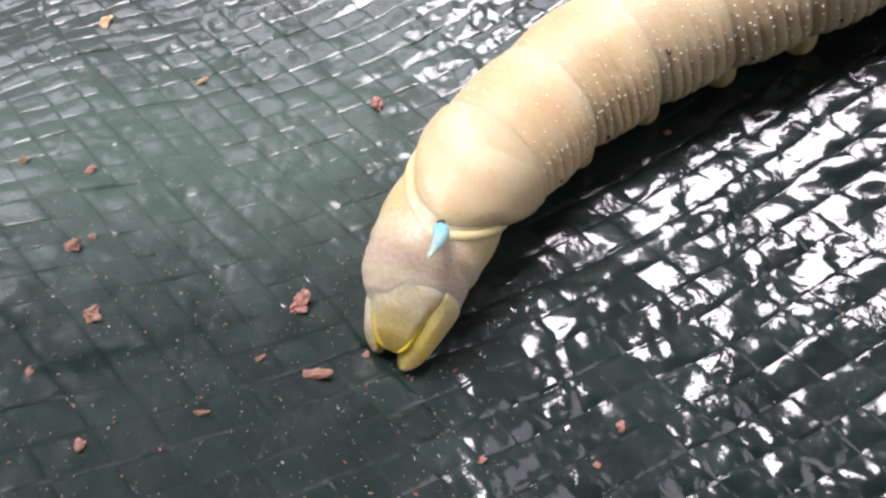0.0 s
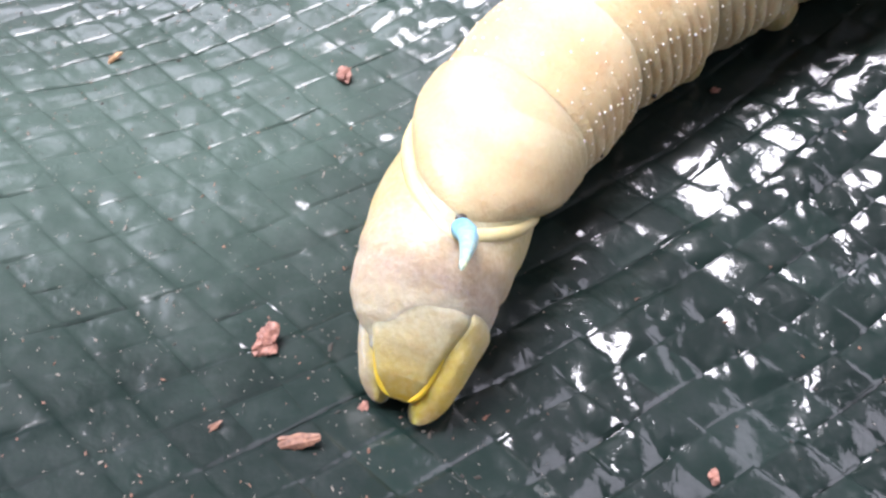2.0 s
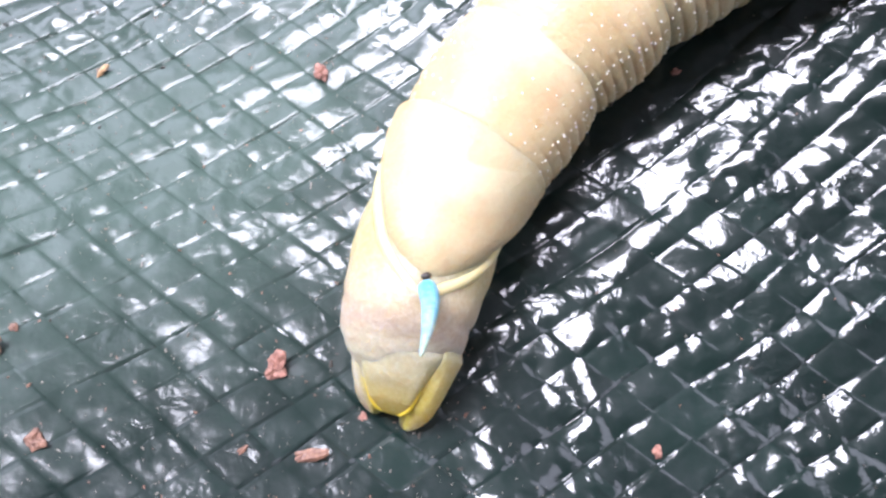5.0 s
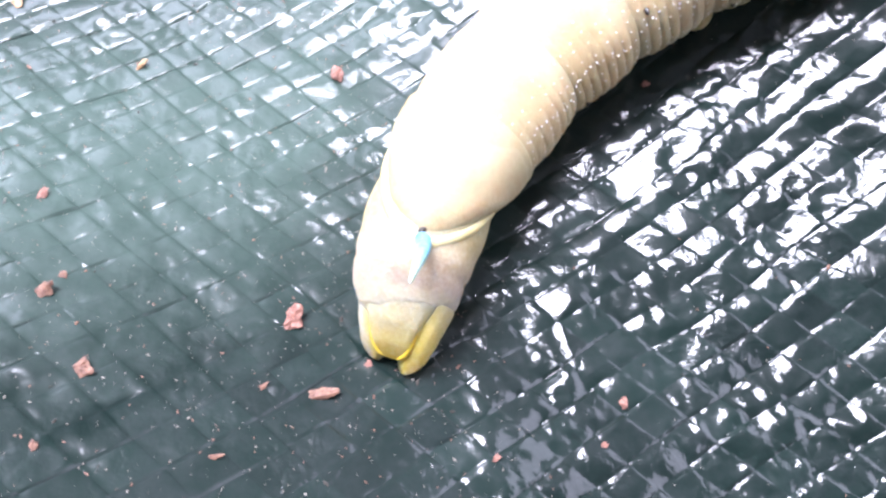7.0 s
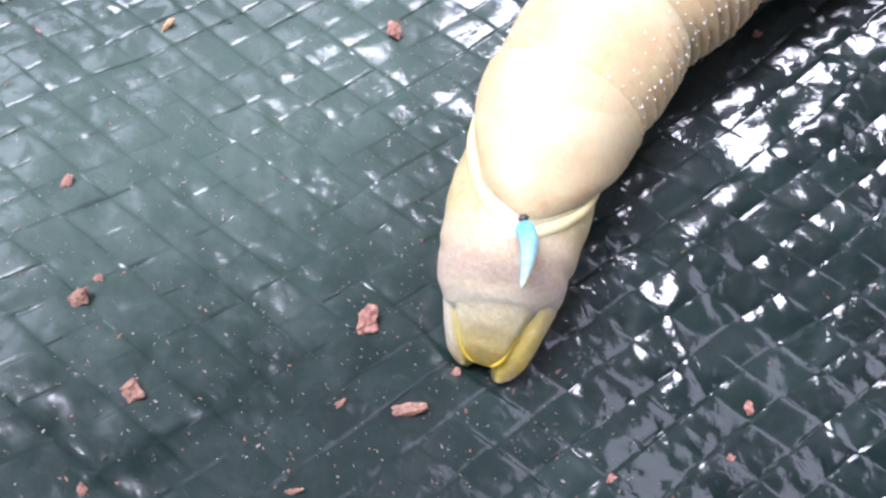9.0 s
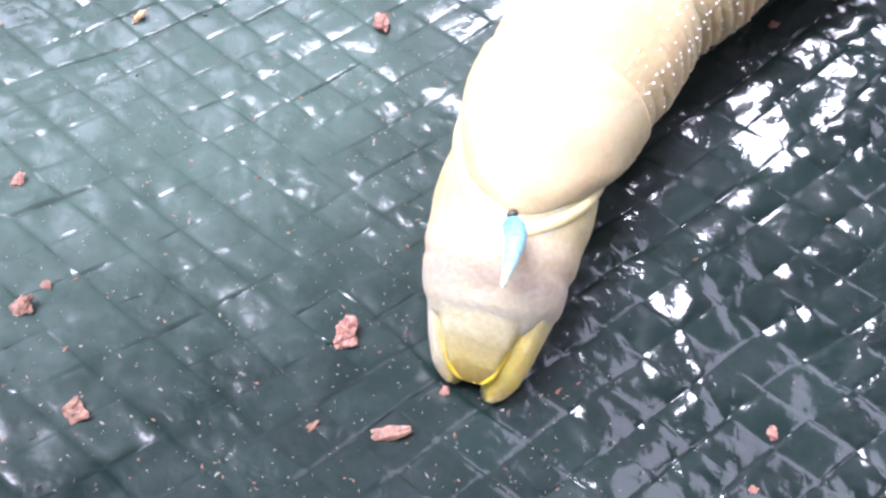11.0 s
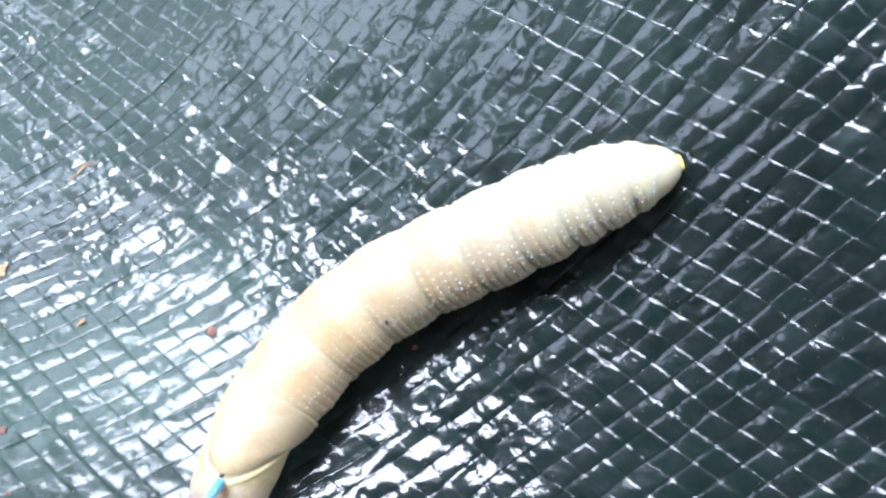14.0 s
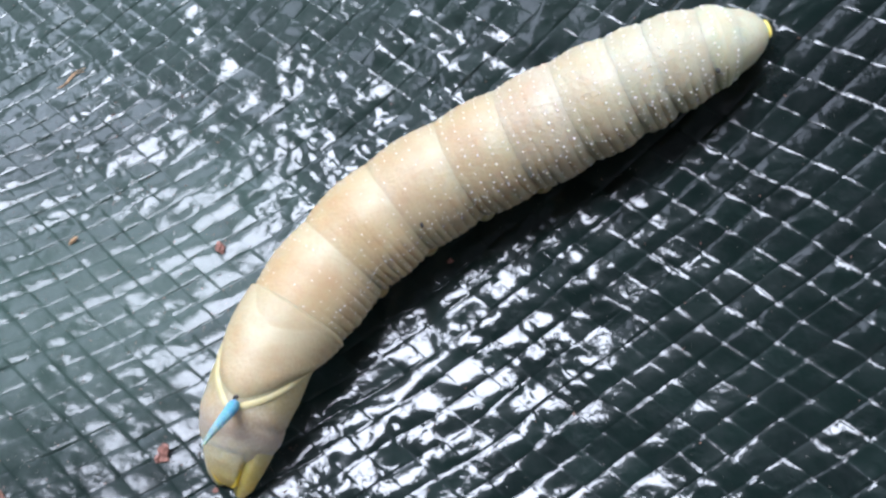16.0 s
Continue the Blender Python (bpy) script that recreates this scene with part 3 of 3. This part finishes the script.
def tube(name, path, radii, up=(0, 0, 1), m=20, squash=1.0, span=(0.0, 1.0)):
    """A tapering limb or horn along a path, closed at both ends."""
    p = np.array(path, float)
    t = np.gradient(p, axis=0)
    t /= np.linalg.norm(t, axis=1, keepdims=True)
    side = np.cross(t, np.array(up, float))
    side /= np.linalg.norm(side, axis=1, keepdims=True)
    nor = np.cross(side, t)
    th = np.linspace(0, 2 * math.pi, m, endpoint=False)
    r = np.array(radii, float)[:, None, None]
    pts = p[:, None] + r * (side[:, None] * np.cos(th)[None, :, None] + squash * nor[:, None] * np.sin(th)[None, :, None])
    U, T = np.meshgrid(np.linspace(*span, len(p)), th / (2 * math.pi), indexing="ij")
    return grid_mesh(name, pts, True, np.stack([U, T], -1))


def bezier(a, b, c, d, n):
    t = np.linspace(0, 1, n)[:, None]
    a, b, c, d = (np.array(v, float) for v in (a, b, c, d))
    return (1 - t) ** 3 * a + 3 * t * (1 - t) ** 2 * b + 3 * t * t * (1 - t) * c + t ** 3 * d


def round_ends(n, rise=0.25, fall=0.25):
    k = np.linspace(0, 1, n)
    a = np.sqrt(np.clip(1 - (1 - np.clip(k / rise, 0, 1)) ** 2, 0.0004, 1))
    b = np.sqrt(np.clip(1 - (1 - np.clip((1 - k) / fall, 0, 1)) ** 2, 0.0004, 1))
    return a * b


HORN_S = 10.4       # arc length of the horn
CUTS = [22.4, 30.9, 39.6, 48.1, 55.3, 62.0, 67.8, 71.5, 76.0, 78.6]


def rim_s(th):
    """Hind edge of the horned segment: furthest back at the horn, sweeping forward down the sides."""
    return HORN_S + np.where(th < 0.14, 7.9, 6.2) * (np.abs(th - 0.14) / 1.35) ** 1.6


def horned_segment():
    th = np.linspace(-math.pi, math.pi, 80, endpoint=False) + math.pi / 80
    k = np.linspace(0, 1, 46)
    K, T = np.meshgrid(k, th, indexing="ij")
    rear = np.minimum(rim_s(T), 19.5)
    S = rear + (CUTS[0] + 0.5 - rear) * K
    back = S - rear
    roll = 1 - 0.17 * np.clip(1 - back / 2.6, 0, 1) ** 2.2
    low = smoothstep(1.0, 2.0, np.abs(T))
    fold = (np.abs(np.sin(S * 2.9)) ** 0.7 - 0.7) * (0.001 + 0.034 * low)
    tuck = -0.10 * smoothstep(CUTS[0] - 0.1, CUTS[0] + 0.5, S)
    pts = ring_points(S, T, 1.03 * roll + fold + tuck)
    uv = np.stack([np.clip(back / 8.9, 0, 1), T / (2 * math.pi) + 0.5], -1)
    return grid_mesh("segment", pts, True, uv)


TAIL_HALF = [(1.5, 1.9), (2.0, 2.25), (3.0, 2.8), (4.5, 3.4), (6.0, 3.85), (8.0, 4.45), (10.0, 4.8), (12.0, 5.2)]
TAIL_TOP = [(1.5, 1.5), (2.0, 2.1), (2.7, 3.1), (3.5, 4.4), (5.0, 6.2), (6.5, 7.35), (8.0, 8.3), (10.0, 9.6), (12.0, 10.6)]


def tail_points(S, T, f):
    """Points round the tapering tail, f times its radius; the end slopes down to the sheet."""
    c, t, side, up = axis_at(S)
    half, top = np.interp(S, *zip(*TAIL_HALF)), np.interp(S, *zip(*TAIL_TOP))
    low = lie(c[..., 0], c[..., 1]) + 0.35
    end = c.copy()
    end[..., 2] = (top + low) / 2
    end = end + side * (half * f * np.sin(T))[..., None]
    end[..., 2] += (top - low) / 2 * f * np.cos(T)
    w = smoothstep(7.0, 11.0, S)[..., None]
    return end * (1 - w) + ring_points(S, T, 0.95 * f) * w


def tail_segment():
    th = np.linspace(-math.pi, math.pi, 96, endpoint=False) + math.pi / 96
    s = np.concatenate([np.linspace(3.4, 5.6, 14, endpoint=False), np.linspace(5.6, 18.4, 56)])
    S, T = np.meshgrid(s, th, indexing="ij")
    hem = 6.3 + 0.7 * (1 - np.cos(T + 0.1)) + 0.10 * np.sin(T * 7)
    tuck = -0.05 * (1 - smoothstep(-0.4, 0.6, S - hem)) - 0.22 * (1 - smoothstep(-1.7, -0.35, S - hem)) - 0.5 * (1 - smoothstep(3.4, 4.6, S))
    swell = 0.02 * np.sin(math.pi * np.clip((S - hem) / 4.6, 0, 1)) + 0.02 * wave_noise(S, T * 4.0, 2.2, 91, 2)
    crease = -0.03 * np.exp(-((S - hem - 2.6 - 0.3 * np.sin(T * 3)) / 0.35) ** 2) * smoothstep(0.5, 1.2, np.abs(T))
    pts = tail_points(S, T, 1 + tuck + swell + crease - 0.10 * smoothstep(12.5, 18, S))
    uv = np.stack([np.clip((S - 6.4) / 7.6, 0, 1), T / (2 * math.pi) + 0.5], -1)
    return grid_mesh("segment", pts, True, uv)


def plate_border(s):
    """Angle from the back at which the anal plate meets the claspers."""
    return np.interp(s, (2.3, 3.0, 4.8, 6.5, 9), (0.62, 0.70, 0.84, 0.92, 0.9))


def flap(s_from, s_to, left, right, inner, n=34, m=25):
    """A fleshy lobe lying on the tail between two angles, closed underneath, thinning to its end."""
    q = np.linspace(-1, 1, m)
    k = np.linspace(0, 1, n)
    K, Q = np.meshgrid(k, q, indexing="ij")
    S = s_from + (s_to - s_from) * K
    shrink = np.sqrt(np.clip(1 - np.clip((K - 0.80) / 0.205, 0, 1) ** 2.2, 0.0, 1))
    a, b = left(S), right(S)
    T = (a + b) / 2 + (b - a) / 2 * Q * (0.25 + 0.75 * shrink)
    skin = 1.0 + 0.05 * (1 - Q * Q) * K - 0.12 * smoothstep(0.72, 1.0, np.abs(Q)) * smoothstep(0.15, 0.65, K) - 0.04 - 0.16 * (1 - smoothstep(0.0, 0.26, K))
    skin = skin + 0.015 * wave_noise(S * 2, T * 5, 1.6, 17, 2)
    mid = 0.5 * (0.86 + inner)
    outer = mid + (skin - mid) * (0.06 + 0.94 * shrink)
    under = mid + (inner - mid) * (0.06 + 0.94 * shrink)
    pts = np.concatenate([tail_points(S, T, outer), tail_points(S, T, under)[:, ::-1]], 1)
    uv = np.stack([K, Q / 2 + 0.5], -1)
    return grid_mesh("flap", pts, True, np.concatenate([uv, uv[:, ::-1]], 1)), tail_points(S, T, outer - 0.07)


def ridge_mesh():
    th = np.linspace(-1.7, 1.7, 70)
    path = ring_points(rim_s(th) - 0.15, th, 0.875 - 0.03 * smoothstep(0.9, 1.7, np.abs(th)))
    girths = 0.56 * round_ends(70, 0.35, 0.35) * (1 + 0.10 * wave_noise(th * 3, th, 0.5, 15, 2))
    return tube("ridge", path, girths, up=(0.3, 0.5, 0.8), m=16)


def on_back(s, th, r=1.0):
    return ring_points(np.array([float(s)]), np.array([float(th)]), np.array([r]))[0]


def caterpillar():
    cat = tagged(new("caterpillar"), "pale buff hawk moth caterpillar with a blue tail horn", "caterpillar")
    rolls = []
    rng = np.random.RandomState(4)
    for i, (a, b) in enumerate(zip(CUTS[:-1], CUTS[1:])):
        front = i >= 6
        mat = (SKIN, SKIN, SKIN_WAIST, SKIN_WAIST, SKIN_MID, SKIN_CHEST, SKIN_FRONT, SKIN_FRONT, SKIN_NECK)[i]
        rings = max(3, round((b - a) / 1.15))
        bulge = 0.03
        seg = link("thoracic_segment" if front else "abdominal_segment", segment_mesh(a, b, rings, bulge), mat, cat)
        tagged(part("granulation", granule_mesh(a, b, rings, bulge, rng), PEARL, seg, "tiny white skin granules"), kind="stuff")
        rolls.append((seg, (a + b) / 2))
    horned = link("abdominal_segment", horned_segment(), SKIN_DOME, cat, "smooth horned segment with an overhanging hind edge")
    tail = link("tail_segment", tail_segment(), SKIN_TAIL, cat, "pinkish white tail segment")
    ridge = link("ridge", ridge_mesh(), YELLOW, cat, "cream yellow ridge round the horned segment")
    rolls += [(horned, 10.0), (tail, 10.0), (ridge, 10.0)]

    # anal plate: a tongue that carries on the slope of the tail, between two claspers
    me, skin = flap(8.2, 2.45, lambda s: -plate_border(s) - 0.06, lambda s: plate_border(s) - 0.06, 0.62)
    plate = link("anal_plate", me, PLATE, cat, "translucent yellowish anal plate with amber edges")
    rolls.append((plate, 6.0))
    for edge in (skin[13:, 1], skin[13:, -2]):
        link("plate_edge", tube("edge", edge, 0.24 * round_ends(len(edge), 0.7, 0.2), m=12), AMBER, plate, "amber yellow edge")
    for side in (-1, 1):
        near, far = (lambda s: side * plate_border(s) - 0.06 + side * 0.02), (lambda s: side * 2.35)
        me, _ = flap(8.6, 1.6, near, far, 0.35) if side > 0 else flap(8.6, 2.1, far, near, 0.35)
        rolls.append((link("clasper", me, CLASP if side > 0 else CLASP_PALE, cat, "fleshy clasper gripping the sheet"), 5.0))

    # horn
    base, tip = np.array((5.0, 5.2, 9.3)), np.array((3.4, 0.9, 14.4))
    path = bezier(base, base + (0.15, -1.3, 2.0), tip + (0.9, 1.5, -1.0), tip, 26)
    radii = np.interp(np.linspace(0, 1, 26), (0, 0.25, 0.6, 1), (0.66, 0.60, 0.43, 0.12)) * round_ends(26, 0.06, 0.05)
    horn = link("horn", tube("horn", path[:19], radii[:19], span=(0.0, 0.72)), HORN, cat, "tapering sky-blue horn")
    rolls.append((horn, 10.0))
    link("horn_tip", tube("tip", path[18:], radii[18:], span=(0.72, 1.0)), HORN, horn, "pale green horn tip")
    bm = bmesh.new()
    bmesh.ops.create_icosphere(bm, subdivisions=2, radius=1.0, matrix=Matrix.LocRotScale(on_back(HORN_S + 0.75, 0.16, 0.955), None, (0.36, 0.24, 0.20)))
    part("horn_mark", bm, BLACK, horn, "small black mark in front of the horn")

    # head
    th = np.linspace(-math.pi, math.pi, 48, endpoint=False)
    s = np.concatenate([np.linspace(77.6, 81.0, 20, endpoint=False), np.linspace(81.0, 82.35, 16)])
    S, T = np.meshgrid(s, th, indexing="ij")
    shape = (0.97 - 0.05 * smoothstep(78.5, 77.8, S)) * np.clip(1 - ((S - 77.0) / 5.36) ** 7, 0.0004, 1) ** 0.5
    uv = np.stack([(S - 77.0) / 6, T / (2 * math.pi) + 0.5], -1)
    head = link("head", grid_mesh("head", ring_points(S, T, shape), True, uv), SKIN_NECK, cat, "pale green tapered head")
    lip_th = np.linspace(-0.6, 1.0, 30)
    lip = ring_points(np.full(30, 81.95), lip_th, np.full(30, 0.74))
    link("mouth_edge", tube("lip", lip, 0.19 * round_ends(30, 0.3, 0.3), up=(1, 0, 0.3), m=10), BRIGHT, head, "bright yellow edge at the mouth")

    # legs under the body
    for s in (31.0, 39.5, 48.0, 55.5):
        for side in (-1, 1):
            a, b = on_back(s, side * 2.3, 0.8), on_back(s, side * 2.6, 0.98)
            b[2] = float(lie(b[0], b[1])) + 0.2
            link("proleg", tube("proleg", bezier(a, (a + b) / 2, (a + b) / 2, b, 12), 1.5 * round_ends(12, 0.4, 0.3), up=(1, 0.3, 0)), SKIN, cat)
    for s in (67.5, 72.0, 75.6):
        for side in (-1, 1):
            a, b = on_back(s, side * 2.3, 0.9), on_back(s + 0.8, side * 2.7, 1.08)
            link("true_leg", tube("leg", bezier(a, (a + b) / 2, (a + b) / 2, b, 10), 0.8 * round_ends(10, 0.3, 0.2) * np.linspace(1.2, 0.5, 10), up=(1, 0.3, 0)), SKIN_NECK, cat)

    # marks
    for s, th, size in ((41.0, 0.92, (0.22, 0.42, 0.2)), (76.3, 1.05, (0.2, 0.35, 0.2)), (24.5, 1.75, (0.2, 0.3, 0.25)), (32.3, 1.75, (0.2, 0.3, 0.25)), (49.8, 1.75, (0.2, 0.3, 0.25)), (57.6, 1.72, (0.2, 0.3, 0.25)), (64.0, 1.7, (0.2, 0.3, 0.25))):
        bm = bmesh.new()
        bmesh.ops.create_icosphere(bm, subdivisions=2, radius=1.0, matrix=Matrix.LocRotScale(on_back(s, th, 1.0), None, size))
        part("spiracle", bm, BLACK, cat, "tiny dark brown mark")
    return cat, rolls


CATERPILLAR, ROLLS = caterpillar()
# ---------------------------------------------------------------- crumbs on the sheet


def ground_at(x, y):
    return float(lie(x, y) + crinkle(np.array(x, float), np.array(y, float))) + 0.02


def crumb(name, x, y, length, width, turn, material, label, seed, petals=4):
    """A dry, ragged bud scale: one lobed, crumpled lump."""
    rng = random.Random(seed)
    bm = bmesh.new()
    bmesh.ops.create_icosphere(bm, subdivisions=4, radius=1.0)
    lobes = [(rng.uniform(0, 2 * math.pi), rng.uniform(-0.5, 0.9), rng.uniform(0.22, 0.42)) for _ in range(2 * petals + 3)]
    ways = [Vector((math.cos(a) * math.cos(e), math.sin(a) * math.cos(e), math.sin(e))) for a, e, _ in lobes]
    for v in bm.verts:
        n = v.co.normalized()
        q = n * 1.9 + Vector((seed * 3.1, 0, 0))
        swell = sum(h * math.exp(-((1 - n.dot(w)) / 0.07)) for w, (_, _, h) in zip(ways, lobes))
        r = 0.40 * (0.72 + swell + 0.35 * noise.noise(q) + 0.28 * noise.noise(q * 2.7) + 0.16 * noise.noise(q * 5.5))
        v.co = Vector((n.x * r * length, n.y * r * width, n.z * r * width * 0.62))
    low = min(v.co.z for v in bm.verts)
    bmesh.ops.translate(bm, vec=(0, 0, -low - 0.06), verts=bm.verts)
    ob = part(name, bm, material, smooth=False)
    ob.matrix_world = pose(x * MM, y * MM, ground_at(x, y) * MM, 0, 0, turn)
    return tagged(ob, label, "plant crumb", "crumbs on the tarpaulin")


def splinter(name, x, y, length, width, turn, material, label, seed):
    """A frayed sliver of bark: a few thin fibres lying over one another with torn ends."""
    rng = random.Random(seed)
    bm = bmesh.new()
    for fibre in range(5 if width > 0.5 else 3):
        n, off, skew = 11, rng.uniform(-0.32, 0.32) * width, rng.uniform(-0.16, 0.16)
        a, b = -0.5 + rng.uniform(0, 0.22), 0.5 - rng.uniform(0, 0.22)
        rows = []
        for i in range(n):
            k = i / (n - 1)
            u = (a + (b - a) * k) * length
            bow = 0.05 * length * math.sin(u * 1.3 + seed)
            half = width * 0.24 * (0.25 + math.sin(math.pi * (0.08 + 0.84 * k))) * rng.uniform(0.75, 1.2)
            v, z = off + skew * u + bow, width * (0.06 + 0.09 * fibre) + rng.uniform(0, 0.07) * width
            rows.append([bm.verts.new((u, v - half, z)), bm.verts.new((u, v - half * 0.2, z + half * 0.7)), bm.verts.new((u, v + half, z + rng.uniform(-0.05, 0.1) * width)), bm.verts.new((u, v, z - half * 0.4))])
        for p, q in zip(rows, rows[1:]):
            for m in range(4):
                bm.faces.new((p[m], p[(m + 1) % 4], q[(m + 1) % 4], q[m]))
        bm.faces.new(rows[0][::-1])
        bm.faces.new(rows[-1])
    ob = part(name, bm, material, smooth=False)
    ob.matrix_world = pose(x * MM, y * MM, ground_at(x, y) * MM, 0, 0, turn)
    return tagged(ob, label, "plant crumb", "crumbs on the tarpaulin")


crumb("bud_scale", 0.7, 28.7, 2.0, 1.6, 20, RUST, "dry rust-red bud scale on the green tarpaulin", 1, 5)
crumb("bud_scale", -7.2, 3.8, 2.2, 1.9, 60, RUST, "crumbled pinkish red bud scale", 2, 7)
splinter("bark_splinter", -6.0, -3.1, 2.8, 0.85, 5, BROWN, "thin reddish brown bark splinter", 3)
crumb("bud_scale", 29.0, 17.8, 1.0, 0.7, 0, RUST, "tiny dark red bud scale beside the caterpillar", 4, 3)
crumb("bud_scale", 16.9, -10.0, 1.1, 0.9, 70, RUST, "tiny brick-red bud scale", 5, 3)
crumb("bud_scale", -21.6, 3.05, 1.7, 1.5, 30, BROWN, "curled reddish brown bud scale", 6, 5)
crumb("bud_scale", -24.5, 10.3, 2.0, 1.5, 10, BROWN, "flat reddish brown bud scale", 7, 5)
crumb("bud_scale", -25.6, 20.4, 1.3, 1.0, 45, RUST, "small pinkish bud scale", 8, 4)
splinter("bark_splinter", -18.0, 35.3, 1.6, 0.7, 40, TAN, "pale tan bark splinter", 9)
crumb("bud_scale", -30.0, 47.9, 2.2, 1.5, 60, TAN, "curled orange-brown bud scale", 10, 5)

crumb("bud_scale", -2.3, -1.5, 0.9, 0.7, 15, RUST, "dark red crumb under the caterpillar's claspers", 11, 3)
splinter("dry_fibre", -19.2, 63.8, 7.2, 0.42, 20, TAN, "long thin dry plant fibre", 12)
crumb("bud_scale", -23.5, 11.6, 1.0, 0.7, 80, BROWN, "tiny dark red bud scale", 13, 3)
crumb("bud_scale", -29.3, 8.2, 1.9, 1.1, 20, RUST, "ragged pinkish bud scale", 14, 4)
crumb("bud_scale", -31.3, 21.8, 1.4, 0.9, 10, BROWN, "small brown bud scale", 15, 3)
splinter("bark_splinter", -13.7, -6.0, 2.0, 0.42, 8, BROWN, "thin dark red bark splinter", 16)
splinter("bark_splinter", -10.2, -1.4, 1.3, 0.36, 20, BROWN, "short dark bark splinter", 17)
crumb("bud_scale", -19.8, -8.3, 1.2, 0.9, 40, BROWN, "dull red bud scale", 18, 3)
crumb("bud_scale", -23.9, -2.4, 1.0, 0.8, 65, BROWN, "dull reddish bud scale", 19, 3)
crumb("bud_scale", 5.6, -11.5, 0.8, 0.6, 30, RUST, "tiny orange-red crumb on the tarpaulin", 20, 3)
crumb("bud_scale", 14.2, -12.8, 0.7, 0.6, 0, RUST, "tiny orange-red crumb on the tarpaulin", 21, 3)


def scatter(name, count, material, label, size, seed, spread):
    """Loose specks on the sheet."""
    rng = np.random.RandomState(seed)
    xy = rng.uniform((-46, -26), (80, 90), (count * 9, 2))
    keep = np.where((xy[:, 0] + 0.1 * xy[:, 1] < 8) & (xy[:, 1] < 60), 1.0, spread)
    xy = xy[rng.uniform(size=len(xy)) < keep][:count]
    n = len(xy)
    r = size * rng.uniform(0.4, 1.0, n) * np.where(rng.uniform(size=n) < 0.08, 1.9, 1.0)
    turn, long, wide = rng.uniform(0, math.pi, n), rng.uniform(0.8, 2.2, n), rng.uniform(0.6, 1.0, n)
    ground = lie(xy[:, 0], xy[:, 1]) + crinkle(xy[:, 0], xy[:, 1]) + 0.02
    shape = np.array(((1, 0, 0), (0.2, 0.9, 0), (-1, 0.3, 0), (-0.4, -0.8, 0), (0, 0, 1)))
    a, b = shape[None, :, 0] * (r * long)[:, None], shape[None, :, 1] * (r * wide)[:, None]
    c, d = np.cos(turn)[:, None], np.sin(turn)[:, None]
    pts = np.stack([xy[:, :1] + a * c - b * d, xy[:, 1:] + a * d + b * c, ground[:, None] + (r * 0.15)[:, None] + shape[None, :, 2] * (r * 0.5)[:, None]], -1)
    faces = [(5 * k + i, 5 * k + (i + 1) % 4, 5 * k + 4) for k in range(n) for i in range(4)]
    me = bpy.data.meshes.new(name)
    me.from_pydata((pts.reshape(-1, 3) * MM).tolist(), [], faces)
    ob = link(name, me, material, smooth=False)
    return tagged(ob, label, "debris", kind="stuff")


scatter("dust", 4200, DUST, "fine pale dust specks on the tarpaulin", 0.075, 21, 0.10)
scatter("bark_dust", 800, BROWN, "fine reddish bark dust on the tarpaulin", 0.12, 22, 0.10)
scatter("grit", 900, SOIL, "fine dark grit on the tarpaulin", 0.11, 23, 0.3)
# ---------------------------------------------------------------- what moves
# share of the first lean that is left
LEANS = [(0.0, 1.0), (4.5, 1.0), (7.0, 0.42), (8.5, 0.30), (10.8, 0.0), (16.0, 0.0)]


def motions():
    """The caterpillar shifts its weight: it slides a little, and its hind segments roll upright about their axis."""
    walk(CATERPILLAR, [(t, pose(0.16 * k * MM, -0.29 * k * MM, 0)) for t, k in LEANS])
    for piece, s in ROLLS:
        c, t, side, up = axis_at(np.array([s]))
        mid, axis = Vector(c[0] * MM), Vector(t[0])
        turn = 13.0 * float(1 - smoothstep(11.0, 48.0, np.array(s))) if s > 8 else 5.0
        slide = Vector(side[0]) * (0.4 * MM if s <= 8 else 0.0)
        if turn > 0.05:
            walk(piece, [(t0, Matrix.Translation(mid + slide * k) @ Matrix.Rotation(radians(turn * k), 4, axis) @ Matrix.Translation(-mid)) for t0, k in LEANS])


motions()
